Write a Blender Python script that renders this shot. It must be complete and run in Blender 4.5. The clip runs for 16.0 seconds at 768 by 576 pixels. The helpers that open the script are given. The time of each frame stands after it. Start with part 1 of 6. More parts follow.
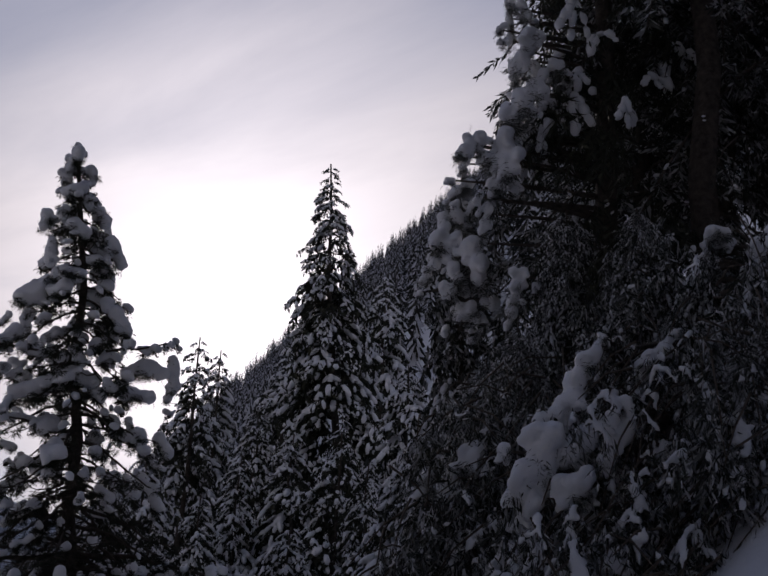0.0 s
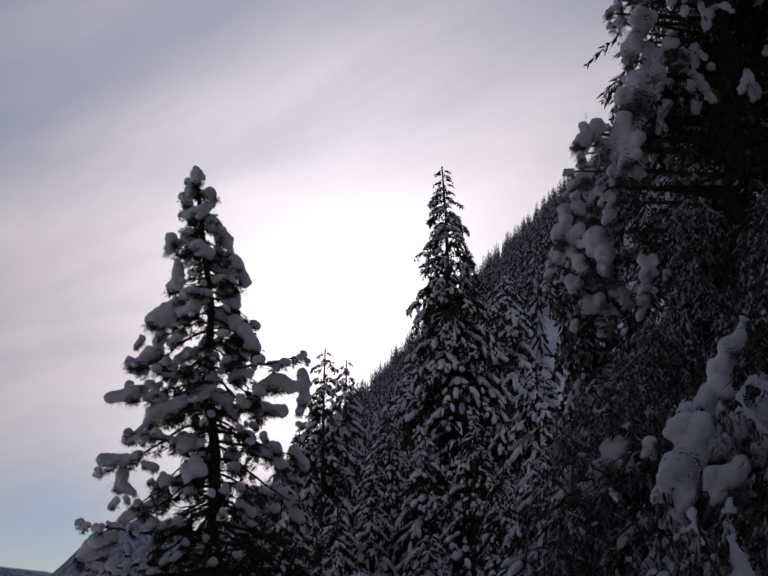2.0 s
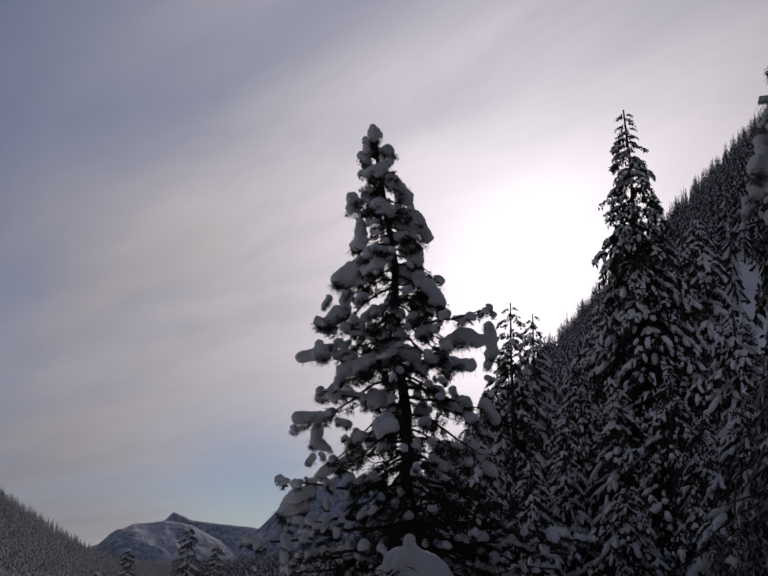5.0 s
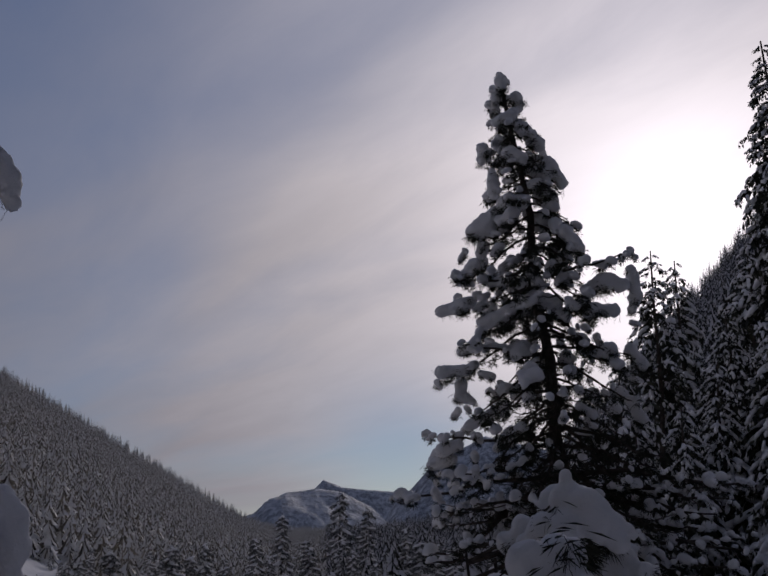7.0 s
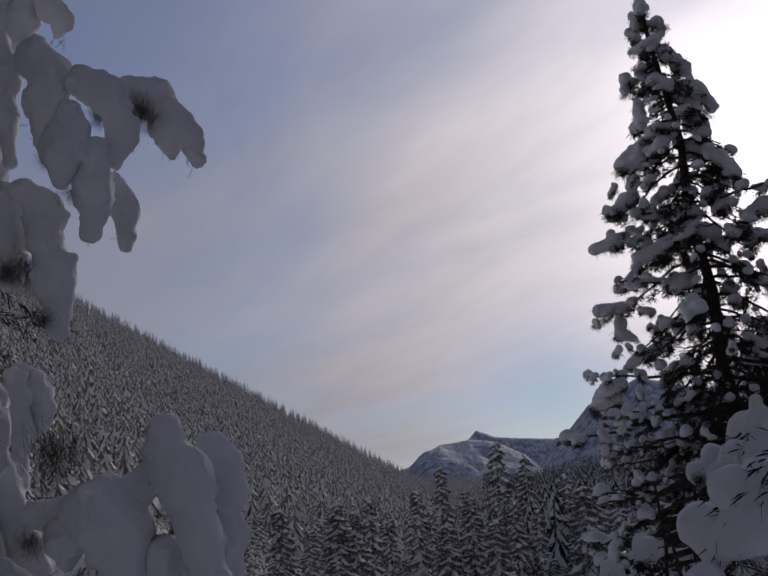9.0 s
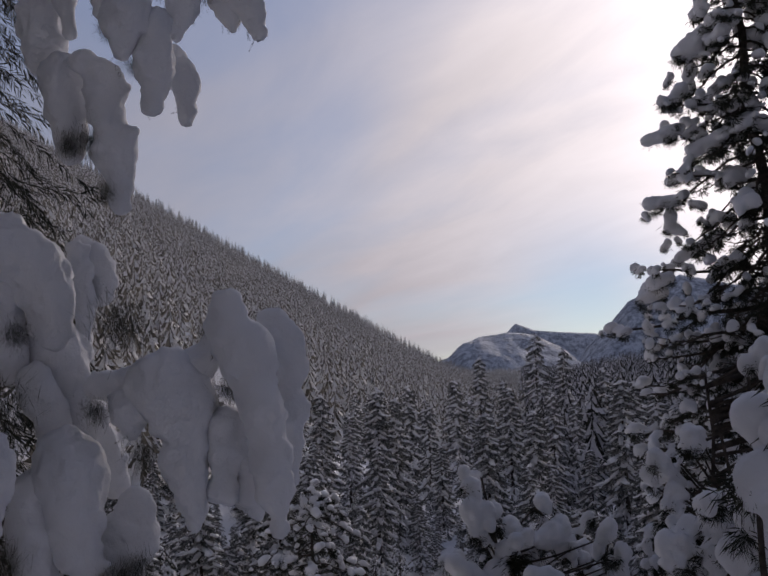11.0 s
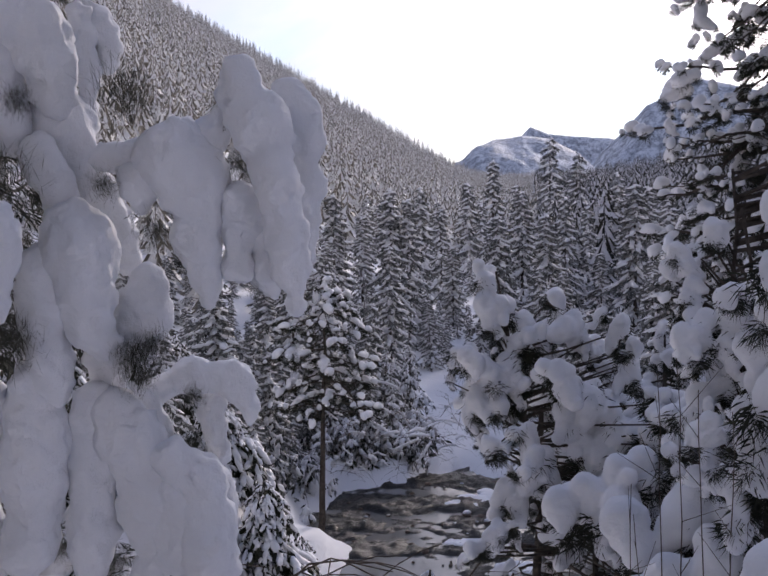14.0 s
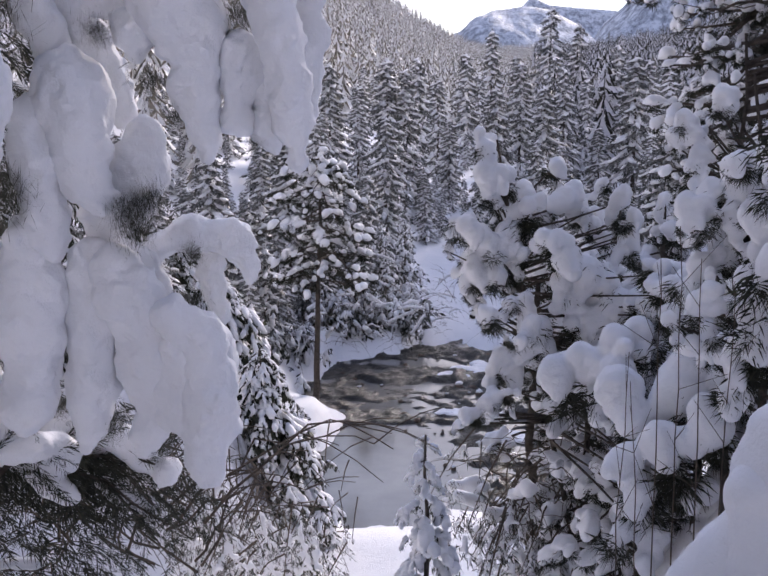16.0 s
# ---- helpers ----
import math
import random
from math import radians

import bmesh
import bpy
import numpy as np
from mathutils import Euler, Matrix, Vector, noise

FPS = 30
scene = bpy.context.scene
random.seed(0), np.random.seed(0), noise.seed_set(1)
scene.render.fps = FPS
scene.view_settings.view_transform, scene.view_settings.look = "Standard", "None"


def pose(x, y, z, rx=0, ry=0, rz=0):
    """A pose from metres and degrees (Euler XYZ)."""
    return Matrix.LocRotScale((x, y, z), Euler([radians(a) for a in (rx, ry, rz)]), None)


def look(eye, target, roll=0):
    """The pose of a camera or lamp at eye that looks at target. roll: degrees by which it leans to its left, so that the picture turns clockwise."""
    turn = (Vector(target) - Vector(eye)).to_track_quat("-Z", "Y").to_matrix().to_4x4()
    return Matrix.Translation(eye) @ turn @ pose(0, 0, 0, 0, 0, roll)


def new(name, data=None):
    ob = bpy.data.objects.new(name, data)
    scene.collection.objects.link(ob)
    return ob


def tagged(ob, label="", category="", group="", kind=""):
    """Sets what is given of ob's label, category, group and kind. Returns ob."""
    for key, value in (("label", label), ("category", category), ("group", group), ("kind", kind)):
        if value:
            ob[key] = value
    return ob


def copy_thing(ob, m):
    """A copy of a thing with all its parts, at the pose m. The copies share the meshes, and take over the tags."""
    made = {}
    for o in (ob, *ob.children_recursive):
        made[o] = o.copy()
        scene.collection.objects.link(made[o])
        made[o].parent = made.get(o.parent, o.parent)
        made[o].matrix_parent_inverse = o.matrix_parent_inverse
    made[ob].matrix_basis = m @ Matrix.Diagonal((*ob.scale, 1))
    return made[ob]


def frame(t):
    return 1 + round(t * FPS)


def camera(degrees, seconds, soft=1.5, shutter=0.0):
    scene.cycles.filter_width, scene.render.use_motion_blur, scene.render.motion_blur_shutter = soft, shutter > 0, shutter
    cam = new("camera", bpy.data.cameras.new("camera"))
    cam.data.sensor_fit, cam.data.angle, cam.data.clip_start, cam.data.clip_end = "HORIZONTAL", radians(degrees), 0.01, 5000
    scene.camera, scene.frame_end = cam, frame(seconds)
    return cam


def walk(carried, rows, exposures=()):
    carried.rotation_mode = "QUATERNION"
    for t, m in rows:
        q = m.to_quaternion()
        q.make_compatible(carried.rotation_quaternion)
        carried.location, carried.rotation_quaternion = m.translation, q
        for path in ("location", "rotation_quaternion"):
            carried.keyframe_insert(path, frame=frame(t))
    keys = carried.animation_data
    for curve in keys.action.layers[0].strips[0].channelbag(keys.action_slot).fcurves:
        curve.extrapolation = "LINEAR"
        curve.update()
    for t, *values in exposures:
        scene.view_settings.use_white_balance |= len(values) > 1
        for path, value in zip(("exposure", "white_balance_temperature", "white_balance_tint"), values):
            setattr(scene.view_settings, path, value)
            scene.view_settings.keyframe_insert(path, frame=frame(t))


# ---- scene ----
cam = camera(40.0, 16.0, soft=1.65)
walk(cam, [
    (0, pose(0.195, -0.566, 9.347, 107.66, -2.58, -36.49)),
    (0.5, pose(0.196, -0.548, 9.353, 107.72, -2.07, -34.91)),
    (1, pose(0.181, -0.53, 9.355, 107.69, -1.24, -32.83)),
    (1.5, pose(0.182, -0.506, 9.36, 107.47, -1.1, -30.93)),
    (2, pose(0.189, -0.462, 9.37, 107.62, -0.55, -29.13)),
    (2.5, pose(0.204, -0.427, 9.398, 107.05, 0.01, -26.89)),
    (3, pose(0.209, -0.405, 9.405, 106.86, 0.01, -25.65)),
    (3.5, pose(0.21, -0.367, 9.42, 106.28, -0.11, -24.04)),
    (6, pose(0.274, -0.25, 9.299, 104.38, -0.97, -15.2)),
    (6.5, pose(0.257, -0.209, 9.277, 103.62, -0.52, -13.17)),
    (7, pose(0.251, -0.168, 9.227, 103.28, 0.73, -10.99)),
    (7.5, pose(0.245, -0.117, 9.198, 103.1, 1.09, -8.8)),
    (8, pose(0.199, -0.098, 9.184, 102.13, 1.98, -6.38)),
    (8.5, pose(0.148, -0.101, 9.176, 101.54, 2.97, -4.27)),
    (9, pose(0.098, -0.098, 9.178, 101.02, 3.41, -2.66)),
    (9.5, pose(0.084, -0.077, 9.178, 100.06, 3.31, -1.38)),
    (12, pose(0.01, -0.061, 9.118, 92.27, 1.46, -0.32)),
    (12.5, pose(0.007, -0.051, 9.106, 90.98, 1.22, -0.13)),
    (13, pose(0, 0, 9.1, 88.5, 1, -0.03)),
    (13.5, pose(0.001, 0.057, 9.086, 86.51, 0.98, 0.33)),
    (14, pose(0.01, 0.091, 9.076, 84.51, 1.1, 0.08)),
    (14.5, pose(0.008, 0.136, 9.062, 82.13, 0.76, -0.08)),
    (15, pose(0.001, 0.154, 9.058, 81.13, 0.71, 0.04)),
    (15.5, pose(0, 0.188, 9.046, 79.81, 0.75, -0.1)),
    (16, pose(-0.017, 0.16, 9.022, 77.67, 0.34, -0.1)),
], exposures=[(t, e, 6500 + (330 if 11 < t < 13.5 else 150 if t > 13.5 else 0), 18) for t, e in ((0, 0.72), (2, 0.65), (3.5, 0.52), (6, 0.38), (7.5, 0.5), (9.5, 0.9), (12, 1.55), (13, 2.05), (14, 2.5), (15, 2.92), (16, 3.1))])

EYE = Vector((0.0, 0.0, 9.1))
EYE_START, EYE_HALF, EYE_END = Vector((0.2, -0.45, 9.37)), Vector((0.08, -0.08, 9.18)), Vector((-0.01, 0.16, 9.03))
SUN_AZ, SUN_EL = 27.5, 15.0


def polar(az, el, d, eye=EYE):
    """The place d metres of ground away from an eye, at an azimuth from the y axis and an elevation."""
    a, e = radians(az), radians(el)
    return Vector((eye.x + d * math.sin(a), eye.y + d * math.cos(a), eye.z + d * math.tan(e)))


# ---- sky and sun ----
world = bpy.data.worlds.new("winter_sky")
scene.world = world
world.use_nodes = True
wt = world.node_tree
wt.nodes.clear()


def wnode(kind, **values):
    n = wt.nodes.new(kind)
    for key, v in values.items():
        n.inputs[key].default_value = v
    return n


def wmath(op, a, b=None, c=None, clamp=False):
    n = wt.nodes.new("ShaderNodeMath")
    n.operation, n.use_clamp = op, clamp
    for i, v in enumerate((a, b, c)):
        if v is None:
            continue
        if isinstance(v, (int, float)):
            n.inputs[i].default_value = v
        else:
            wt.links.new(v, n.inputs[i])
    return n.outputs[0]


def wmix(fac, a, b):
    n = wt.nodes.new("ShaderNodeMix")
    n.data_type = "RGBA"
    for sock, v in ((n.inputs[0], fac), (n.inputs[6], a), (n.inputs[7], b)):
        if isinstance(v, (int, float, tuple)):
            sock.default_value = v
        else:
            wt.links.new(v, sock)
    return n.outputs[2]


SUN_DIR = Vector((math.sin(radians(SUN_AZ)) * math.cos(radians(SUN_EL)), math.cos(radians(SUN_AZ)) * math.cos(radians(SUN_EL)), math.sin(radians(SUN_EL))))
sky = wt.nodes.new("ShaderNodeTexSky")
sky.sky_type, sky.sun_disc = "NISHITA", False
sky.altitude, sky.dust_density, sky.ozone_density = 1200, 0.2, 3.0
sky.sun_elevation, sky.sun_rotation = radians(SUN_EL), radians(SUN_AZ)
coord = wt.nodes.new("ShaderNodeTexCoord")
dot = wt.nodes.new("ShaderNodeVectorMath")
dot.operation = "DOT_PRODUCT"
wt.links.new(coord.outputs["Generated"], dot.inputs[0])
dot.inputs[1].default_value = SUN_DIR
cosang = dot.outputs["Value"]
sep = wt.nodes.new("ShaderNodeSeparateXYZ")
wt.links.new(coord.outputs["Generated"], sep.inputs[0])
# a cloud sheet seen in perspective: direction over its height
up = wmath("MAXIMUM", wmath("ADD", sep.outputs["Z"], 0.09), 0.03)
comb = wt.nodes.new("ShaderNodeCombineXYZ")
wt.links.new(wmath("DIVIDE", sep.outputs["X"], up), comb.inputs[0])
wt.links.new(wmath("DIVIDE", sep.outputs["Y"], up), comb.inputs[1])
mapping = wt.nodes.new("ShaderNodeMapping")
turn = wt.nodes.new("ShaderNodeMapping")
turn.inputs["Rotation"].default_value = (0, 0, radians(-20))
wt.links.new(comb.outputs[0], turn.inputs[0])
mapping.inputs["Scale"].default_value = (1.3, 0.42, 1.0)
wt.links.new(turn.outputs[0], mapping.inputs[0])
streak = wnode("ShaderNodeTexNoise", Scale=0.8, Detail=3.0, Roughness=0.5, Distortion=0.6)
wt.links.new(mapping.outputs[0], streak.inputs["Vector"])
puff = wnode("ShaderNodeTexNoise", Scale=2.6, Detail=8.0, Roughness=0.6, Distortion=0.35)
wt.links.new(mapping.outputs[0], puff.inputs["Vector"])
near_sun = wmath("POWER", wmath("MAXIMUM", cosang, 0.0), 9.0)
halo = wmath("POWER", wmath("MAXIMUM", cosang, 0.0), 38.0)
core = wmath("POWER", wmath("MAXIMUM", cosang, 0.0), 160.0)
cover = wmath("ADD", wmath("MULTIPLY", streak.outputs[0], 1.7), wmath("MULTIPLY", puff.outputs[0], 0.35))
cover = wmath("ADD", wmath("SUBTRACT", cover, 0.79), wmath("MULTIPLY", near_sun, 0.75), clamp=True)
# a veil that thickens towards the horizon
veil = wmath("SUBTRACT", 1.0, wmath("MULTIPLY", wmath("ABSOLUTE", wmath("SUBTRACT", sep.outputs["Z"], 0.17)), 4.5), clamp=True)
cover = wmath("ADD", cover, wmath("MULTIPLY", veil, 0.5), clamp=True)
# a gap in the cloud low over the head of the valley
gap = wt.nodes.new("ShaderNodeVectorMath")
gap.operation = "DOT_PRODUCT"
wt.links.new(coord.outputs["Generated"], gap.inputs[0])
gap.inputs[1].default_value = (math.sin(radians(12)) * math.cos(radians(3)), math.cos(radians(12)) * math.cos(radians(3)), math.sin(radians(3)))
gap = wmath("POWER", wmath("MAXIMUM", gap.outputs["Value"], 0.0), 300.0)
cover = wmath("MULTIPLY", cover, wmath("SUBTRACT", 1.0, wmath("MULTIPLY", gap, 0.95)), clamp=True)
bright = wmath("ADD", wmath("ADD", 0.095, wmath("MULTIPLY", wmath("MAXIMUM", sep.outputs["Z"], 0.0), 0.07)), wmath("MULTIPLY", near_sun, 0.26))
bright = wmath("ADD", bright, wmath("MULTIPLY", halo, 0.2))
bright = wmath("ADD", bright, wmath("MULTIPLY", veil, 0.05))
bright = wmath("ADD", bright, wmath("MULTIPLY", wmath("MULTIPLY", near_sun, wmath("MAXIMUM", wmath("SUBTRACT", sep.outputs["Z"], 0.25), 0.0)), 0.7))
bright = wmath("ADD", bright, wmath("MULTIPLY", core, 0.32))
bright = wmath("MULTIPLY", bright, wmath("ADD", 0.86, wmath("MULTIPLY", puff.outputs[0], 0.28)))
cloud = wt.nodes.new("ShaderNodeVectorMath")
cloud.operation = "SCALE"
wt.links.new(wmix(wmath("MULTIPLY", near_sun, 1.6, clamp=True), (0.87, 0.885, 1.0, 1.0), (0.985, 0.95, 0.97, 1.0)), cloud.inputs[0])
wt.links.new(bright, cloud.inputs["Scale"])
clear = wt.nodes.new("ShaderNodeVectorMath")
clear.operation = "SCALE"
wt.links.new(sky.outputs[0], clear.inputs[0])
clear.inputs["Scale"].default_value = 0.065
bg = wt.nodes.new("ShaderNodeBackground")
haze = wmix(0.6, clear.outputs[0], (0.062, 0.08, 0.135, 1.0))     # thin high veil over the blue
# the veil scatters forwards: dimmer away from the sun
wt.links.new(wmix(cover, haze, cloud.outputs[0]), bg.inputs[0])
wt.links.new(wmath("ADD", 0.70, wmath("MULTIPLY", cosang, 0.32)), bg.inputs[1])
wout = wt.nodes.new("ShaderNodeOutputWorld")
wt.links.new(bg.outputs[0], wout.inputs[0])

sun = new("sun", bpy.data.lights.new("sun", "SUN"))
sun.data.energy, sun.data.angle, sun.data.color = 1.05, radians(14), (1.0, 0.93, 0.86)
sun.matrix_world = look(SUN_DIR * 50, (0, 0, 0))


# ---- materials ----
def material(name, rough=0.7, spec=0.3):
    m = bpy.data.materials.new(name)
    m.use_nodes = True
    nt = m.node_tree
    b = nt.nodes["Principled BSDF"]
    b.inputs["Roughness"].default_value = rough
    b.inputs["Specular IOR Level"].default_value = spec
    return m, nt, b


def noise_tex(nt, scale, detail=4.0, rough=0.55, coords="Object"):
    tc = nt.nodes.new("ShaderNodeTexCoord")
    n = nt.nodes.new("ShaderNodeTexNoise")
    n.inputs["Scale"].default_value, n.inputs["Detail"].default_value, n.inputs["Roughness"].default_value = scale, detail, rough
    nt.links.new(tc.outputs[coords], n.inputs["Vector"])
    return n.outputs[0]


def ramp(nt, fac, stops):
    r = nt.nodes.new("ShaderNodeValToRGB")
    while len(r.color_ramp.elements) < len(stops):
        r.color_ramp.elements.new(0.5)
    for e, (p, c) in zip(r.color_ramp.elements, stops):
        e.position, e.color = p, (*c, 1)
    nt.links.new(fac, r.inputs[0])
    return r.outputs[0]


def bump(nt, b, heights, strength=0.5, distance=0.02):
    last = None
    for h in heights:
        n = nt.nodes.new("ShaderNodeBump")
        n.inputs["Strength"].default_value, n.inputs["Distance"].default_value = strength, distance
        nt.links.new(h, n.inputs["Height"])
        if last:
            nt.links.new(last, n.inputs["Normal"])
        last = n.outputs[0]
    nt.links.new(last, b.inputs["Normal"])


def snow_material(name, grain=45.0, lumps=6.0, dist=0.02):
    m, nt, b = material(name, 0.75, 0.25)
    nt.links.new(ramp(nt, noise_tex(nt, lumps * 0.6), [(0.3, (0.76, 0.77, 0.80)), (0.7, (0.84, 0.84, 0.86))]), b.inputs["Base Color"])
    bump(nt, b, [noise_tex(nt, lumps, 5.0, 0.6), noise_tex(nt, grain, 3.0, 0.7)], 0.35, dist)
    return m


SNOW = snow_material("snow")
SNOW_FAR = snow_material("snow_far", 8.0, 1.5, 0.08)


def random_island(nt):
    return nt.nodes.new("ShaderNodeNewGeometry").outputs["Random Per Island"]


def needle_material(name, dark, light):
    m, nt, b = material(name, 0.65, 0.25)
    nt.links.new(ramp(nt, random_island(nt), [(0.0, dark), (0.7, tuple((p + q) / 2 for p, q in zip(dark, light))), (1.0, light)]), b.inputs["Base Color"])
    return m


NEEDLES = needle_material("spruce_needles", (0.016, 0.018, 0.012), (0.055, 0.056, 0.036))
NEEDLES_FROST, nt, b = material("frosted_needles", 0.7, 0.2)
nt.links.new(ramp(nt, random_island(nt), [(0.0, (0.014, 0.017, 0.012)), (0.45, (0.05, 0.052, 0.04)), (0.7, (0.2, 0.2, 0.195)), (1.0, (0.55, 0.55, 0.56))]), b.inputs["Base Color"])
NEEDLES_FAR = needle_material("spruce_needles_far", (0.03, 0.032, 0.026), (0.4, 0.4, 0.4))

BARK, nt, b = material("bark", 0.9, 0.15)
nt.links.new(ramp(nt, noise_tex(nt, 14.0, 6.0, 0.7), [(0.3, (0.03, 0.024, 0.02)), (0.7, (0.12, 0.1, 0.085))]), b.inputs["Base Color"])
bump(nt, b, [noise_tex(nt, 30.0, 5.0, 0.7)], 0.8, 0.02)

TWIG, nt, b = material("twig_bark", 0.85, 0.2)
nt.links.new(ramp(nt, noise_tex(nt, 20.0, 4.0, 0.6), [(0.3, (0.05, 0.04, 0.032)), (0.7, (0.14, 0.11, 0.085))]), b.inputs["Base Color"])

# slopes: snow where it lies flat, brushed earth and frosted scrub where it is steep
GROUND, nt, b = material("snowy_ground", 0.8, 0.2)
geo = nt.nodes.new("ShaderNodeNewGeometry")
sepn = nt.nodes.new("ShaderNodeSeparateXYZ")
nt.links.new(geo.outputs["Normal"], sepn.inputs[0])
add = nt.nodes.new("ShaderNodeMath")
add.operation = "MULTIPLY_ADD"
nt.links.new(noise_tex(nt, 1.7, 8.0, 0.65), add.inputs[0])
add.inputs[1].default_value = 0.5
nt.links.new(sepn.outputs["Z"], add.inputs[2])
snow_mask = ramp(nt, add.outputs[0], [(0.52, (0, 0, 0)), (0.72, (1, 1, 1))])
earth = ramp(nt, noise_tex(nt, 5.0, 8.0, 0.7), [(0.3, (0.025, 0.021, 0.018)), (0.7, (0.075, 0.064, 0.056))])
white = ramp(nt, noise_tex(nt, 1.2), [(0.3, (0.76, 0.77, 0.80)), (0.7, (0.84, 0.84, 0.86))])
mx = nt.nodes.new("ShaderNodeMix")
mx.data_type = "RGBA"
nt.links.new(snow_mask, mx.inputs[0])
nt.links.new(earth, mx.inputs[6])
nt.links.new(white, mx.inputs[7])
nt.links.new(mx.outputs[2], b.inputs["Base Color"])
bump(nt, b, [noise_tex(nt, 2.5, 8.0, 0.6), noise_tex(nt, 22.0, 4.0, 0.7)], 0.5, 0.06)


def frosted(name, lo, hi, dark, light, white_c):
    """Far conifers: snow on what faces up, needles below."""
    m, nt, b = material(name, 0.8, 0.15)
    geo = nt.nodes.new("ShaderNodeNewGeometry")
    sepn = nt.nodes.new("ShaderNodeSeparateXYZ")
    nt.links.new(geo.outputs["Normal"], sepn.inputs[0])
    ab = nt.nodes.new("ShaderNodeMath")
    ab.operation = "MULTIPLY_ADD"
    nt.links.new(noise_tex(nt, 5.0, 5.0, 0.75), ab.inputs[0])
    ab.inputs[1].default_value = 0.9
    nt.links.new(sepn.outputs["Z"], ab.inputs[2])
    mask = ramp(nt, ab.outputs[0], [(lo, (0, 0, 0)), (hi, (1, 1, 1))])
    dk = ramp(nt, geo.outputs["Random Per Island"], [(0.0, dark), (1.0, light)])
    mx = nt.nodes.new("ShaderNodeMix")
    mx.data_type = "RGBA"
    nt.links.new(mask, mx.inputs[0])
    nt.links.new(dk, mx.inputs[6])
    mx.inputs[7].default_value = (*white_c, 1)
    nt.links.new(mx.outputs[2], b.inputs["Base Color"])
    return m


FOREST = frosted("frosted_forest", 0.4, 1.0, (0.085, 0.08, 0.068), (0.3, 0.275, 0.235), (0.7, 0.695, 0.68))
# same forest with the slope's shade put into darker needles and greyer snow
FOREST_SHADE_TONES = frosted("forest_shade_tones", 0.6, 1.4, (0.02, 0.022, 0.018), (0.06, 0.058, 0.048), (0.5, 0.5, 0.52))

ROCK, nt, b = material("rock", 0.85, 0.3)
nt.links.new(ramp(nt, noise_tex(nt, 6.0, 8.0, 0.7), [(0.3, (0.07, 0.052, 0.045)), (0.7, (0.27, 0.21, 0.18))]), b.inputs["Base Color"])
bump(nt, b, [noise_tex(nt, 4.0, 8.0, 0.7), noise_tex(nt, 18.0, 6.0, 0.7)], 0.9, 0.06)

GRAVEL, nt, b = material("wet_gravel", 0.45, 0.4)
nt.links.new(ramp(nt, noise_tex(nt, 7.0, 10.0, 0.8), [(0.38, (0.016, 0.015, 0.014)), (0.58, (0.05, 0.047, 0.043)), (0.74, (0.17, 0.165, 0.16))]), b.inputs["Base Color"])
bump(nt, b, [noise_tex(nt, 9.0, 8.0, 0.7), noise_tex(nt, 40.0, 4.0, 0.7)], 1.0, 0.05)

# steep faces: snow in the gullies between streaks of rock
MOUNTAIN, nt, b = material("snowy_rock_face", 0.85, 0.2)
tc = nt.nodes.new("ShaderNodeTexCoord")
mp = nt.nodes.new("ShaderNodeMapping")
mp.inputs["Scale"].default_value = (1.0, 1.0, 0.32)
nt.links.new(tc.outputs["Object"], mp.inputs[0])
streaks = nt.nodes.new("ShaderNodeTexNoise")
streaks.inputs["Scale"].default_value, streaks.inputs["Detail"].default_value, streaks.inputs["Roughness"].default_value = 0.06, 12.0, 0.8
nt.links.new(mp.outputs[0], streaks.inputs["Vector"])
geo = nt.nodes.new("ShaderNodeNewGeometry")
sepn = nt.nodes.new("ShaderNodeSeparateXYZ")
nt.links.new(geo.outputs["Normal"], sepn.inputs[0])
ab = nt.nodes.new("ShaderNodeMath")
ab.operation = "MULTIPLY_ADD"
nt.links.new(sepn.outputs["Z"], ab.inputs[0])
ab.inputs[1].default_value = 0.12
nt.links.new(streaks.outputs[0], ab.inputs[2])
mask = ramp(nt, ab.outputs[0], [(0.47, (0.2, 0.2, 0.225)), (0.57, (0.48, 0.5, 0.54)), (0.66, (0.84, 0.85, 0.88))])
nt.links.new(mask, b.inputs["Base Color"])
bump(nt, b, [streaks.outputs[0]], 1.0, 8.0)

WATER, nt, b = material("stream_water", 0.06, 0.5)
nt.links.new(ramp(nt, noise_tex(nt, 0.5, 4.0), [(0.35, (0.13, 0.13, 0.125)), (0.7, (0.21, 0.205, 0.19))]), b.inputs["Base Color"])
bump(nt, b, [noise_tex(nt, 2.2, 4.0, 0.6), noise_tex(nt, 9.0, 3.0, 0.6)], 0.10, 0.04)


# ---- mesh tools ----
def unit_ball(levels):
    bm = bmesh.new()
    bmesh.ops.create_icosphere(bm, subdivisions=levels, radius=1.0)
    v = np.array([p.co[:] for p in bm.verts])
    f = np.array([[q.index for q in p.verts] for p in bm.faces])
    bm.free()
    return v, f


BALL = {k: unit_ball(k) for k in (1, 2, 3)}


def snow_lumps(level, count, amount, seed):
    """Uneven rounded lumps of about radius 1, a little flat beneath."""
    out = []
    for i in range(count):
        v, f = BALL[level]
        w = np.array([p * (1 + amount * noise.noise(Vector(p) * 1.3 + Vector((seed + 7.3 * i, 0, 0)))) for p in v])
        w[:, 2] = np.where(w[:, 2] < 0, w[:, 2] * 0.65, w[:, 2])
        out.append((w, f))
    return out


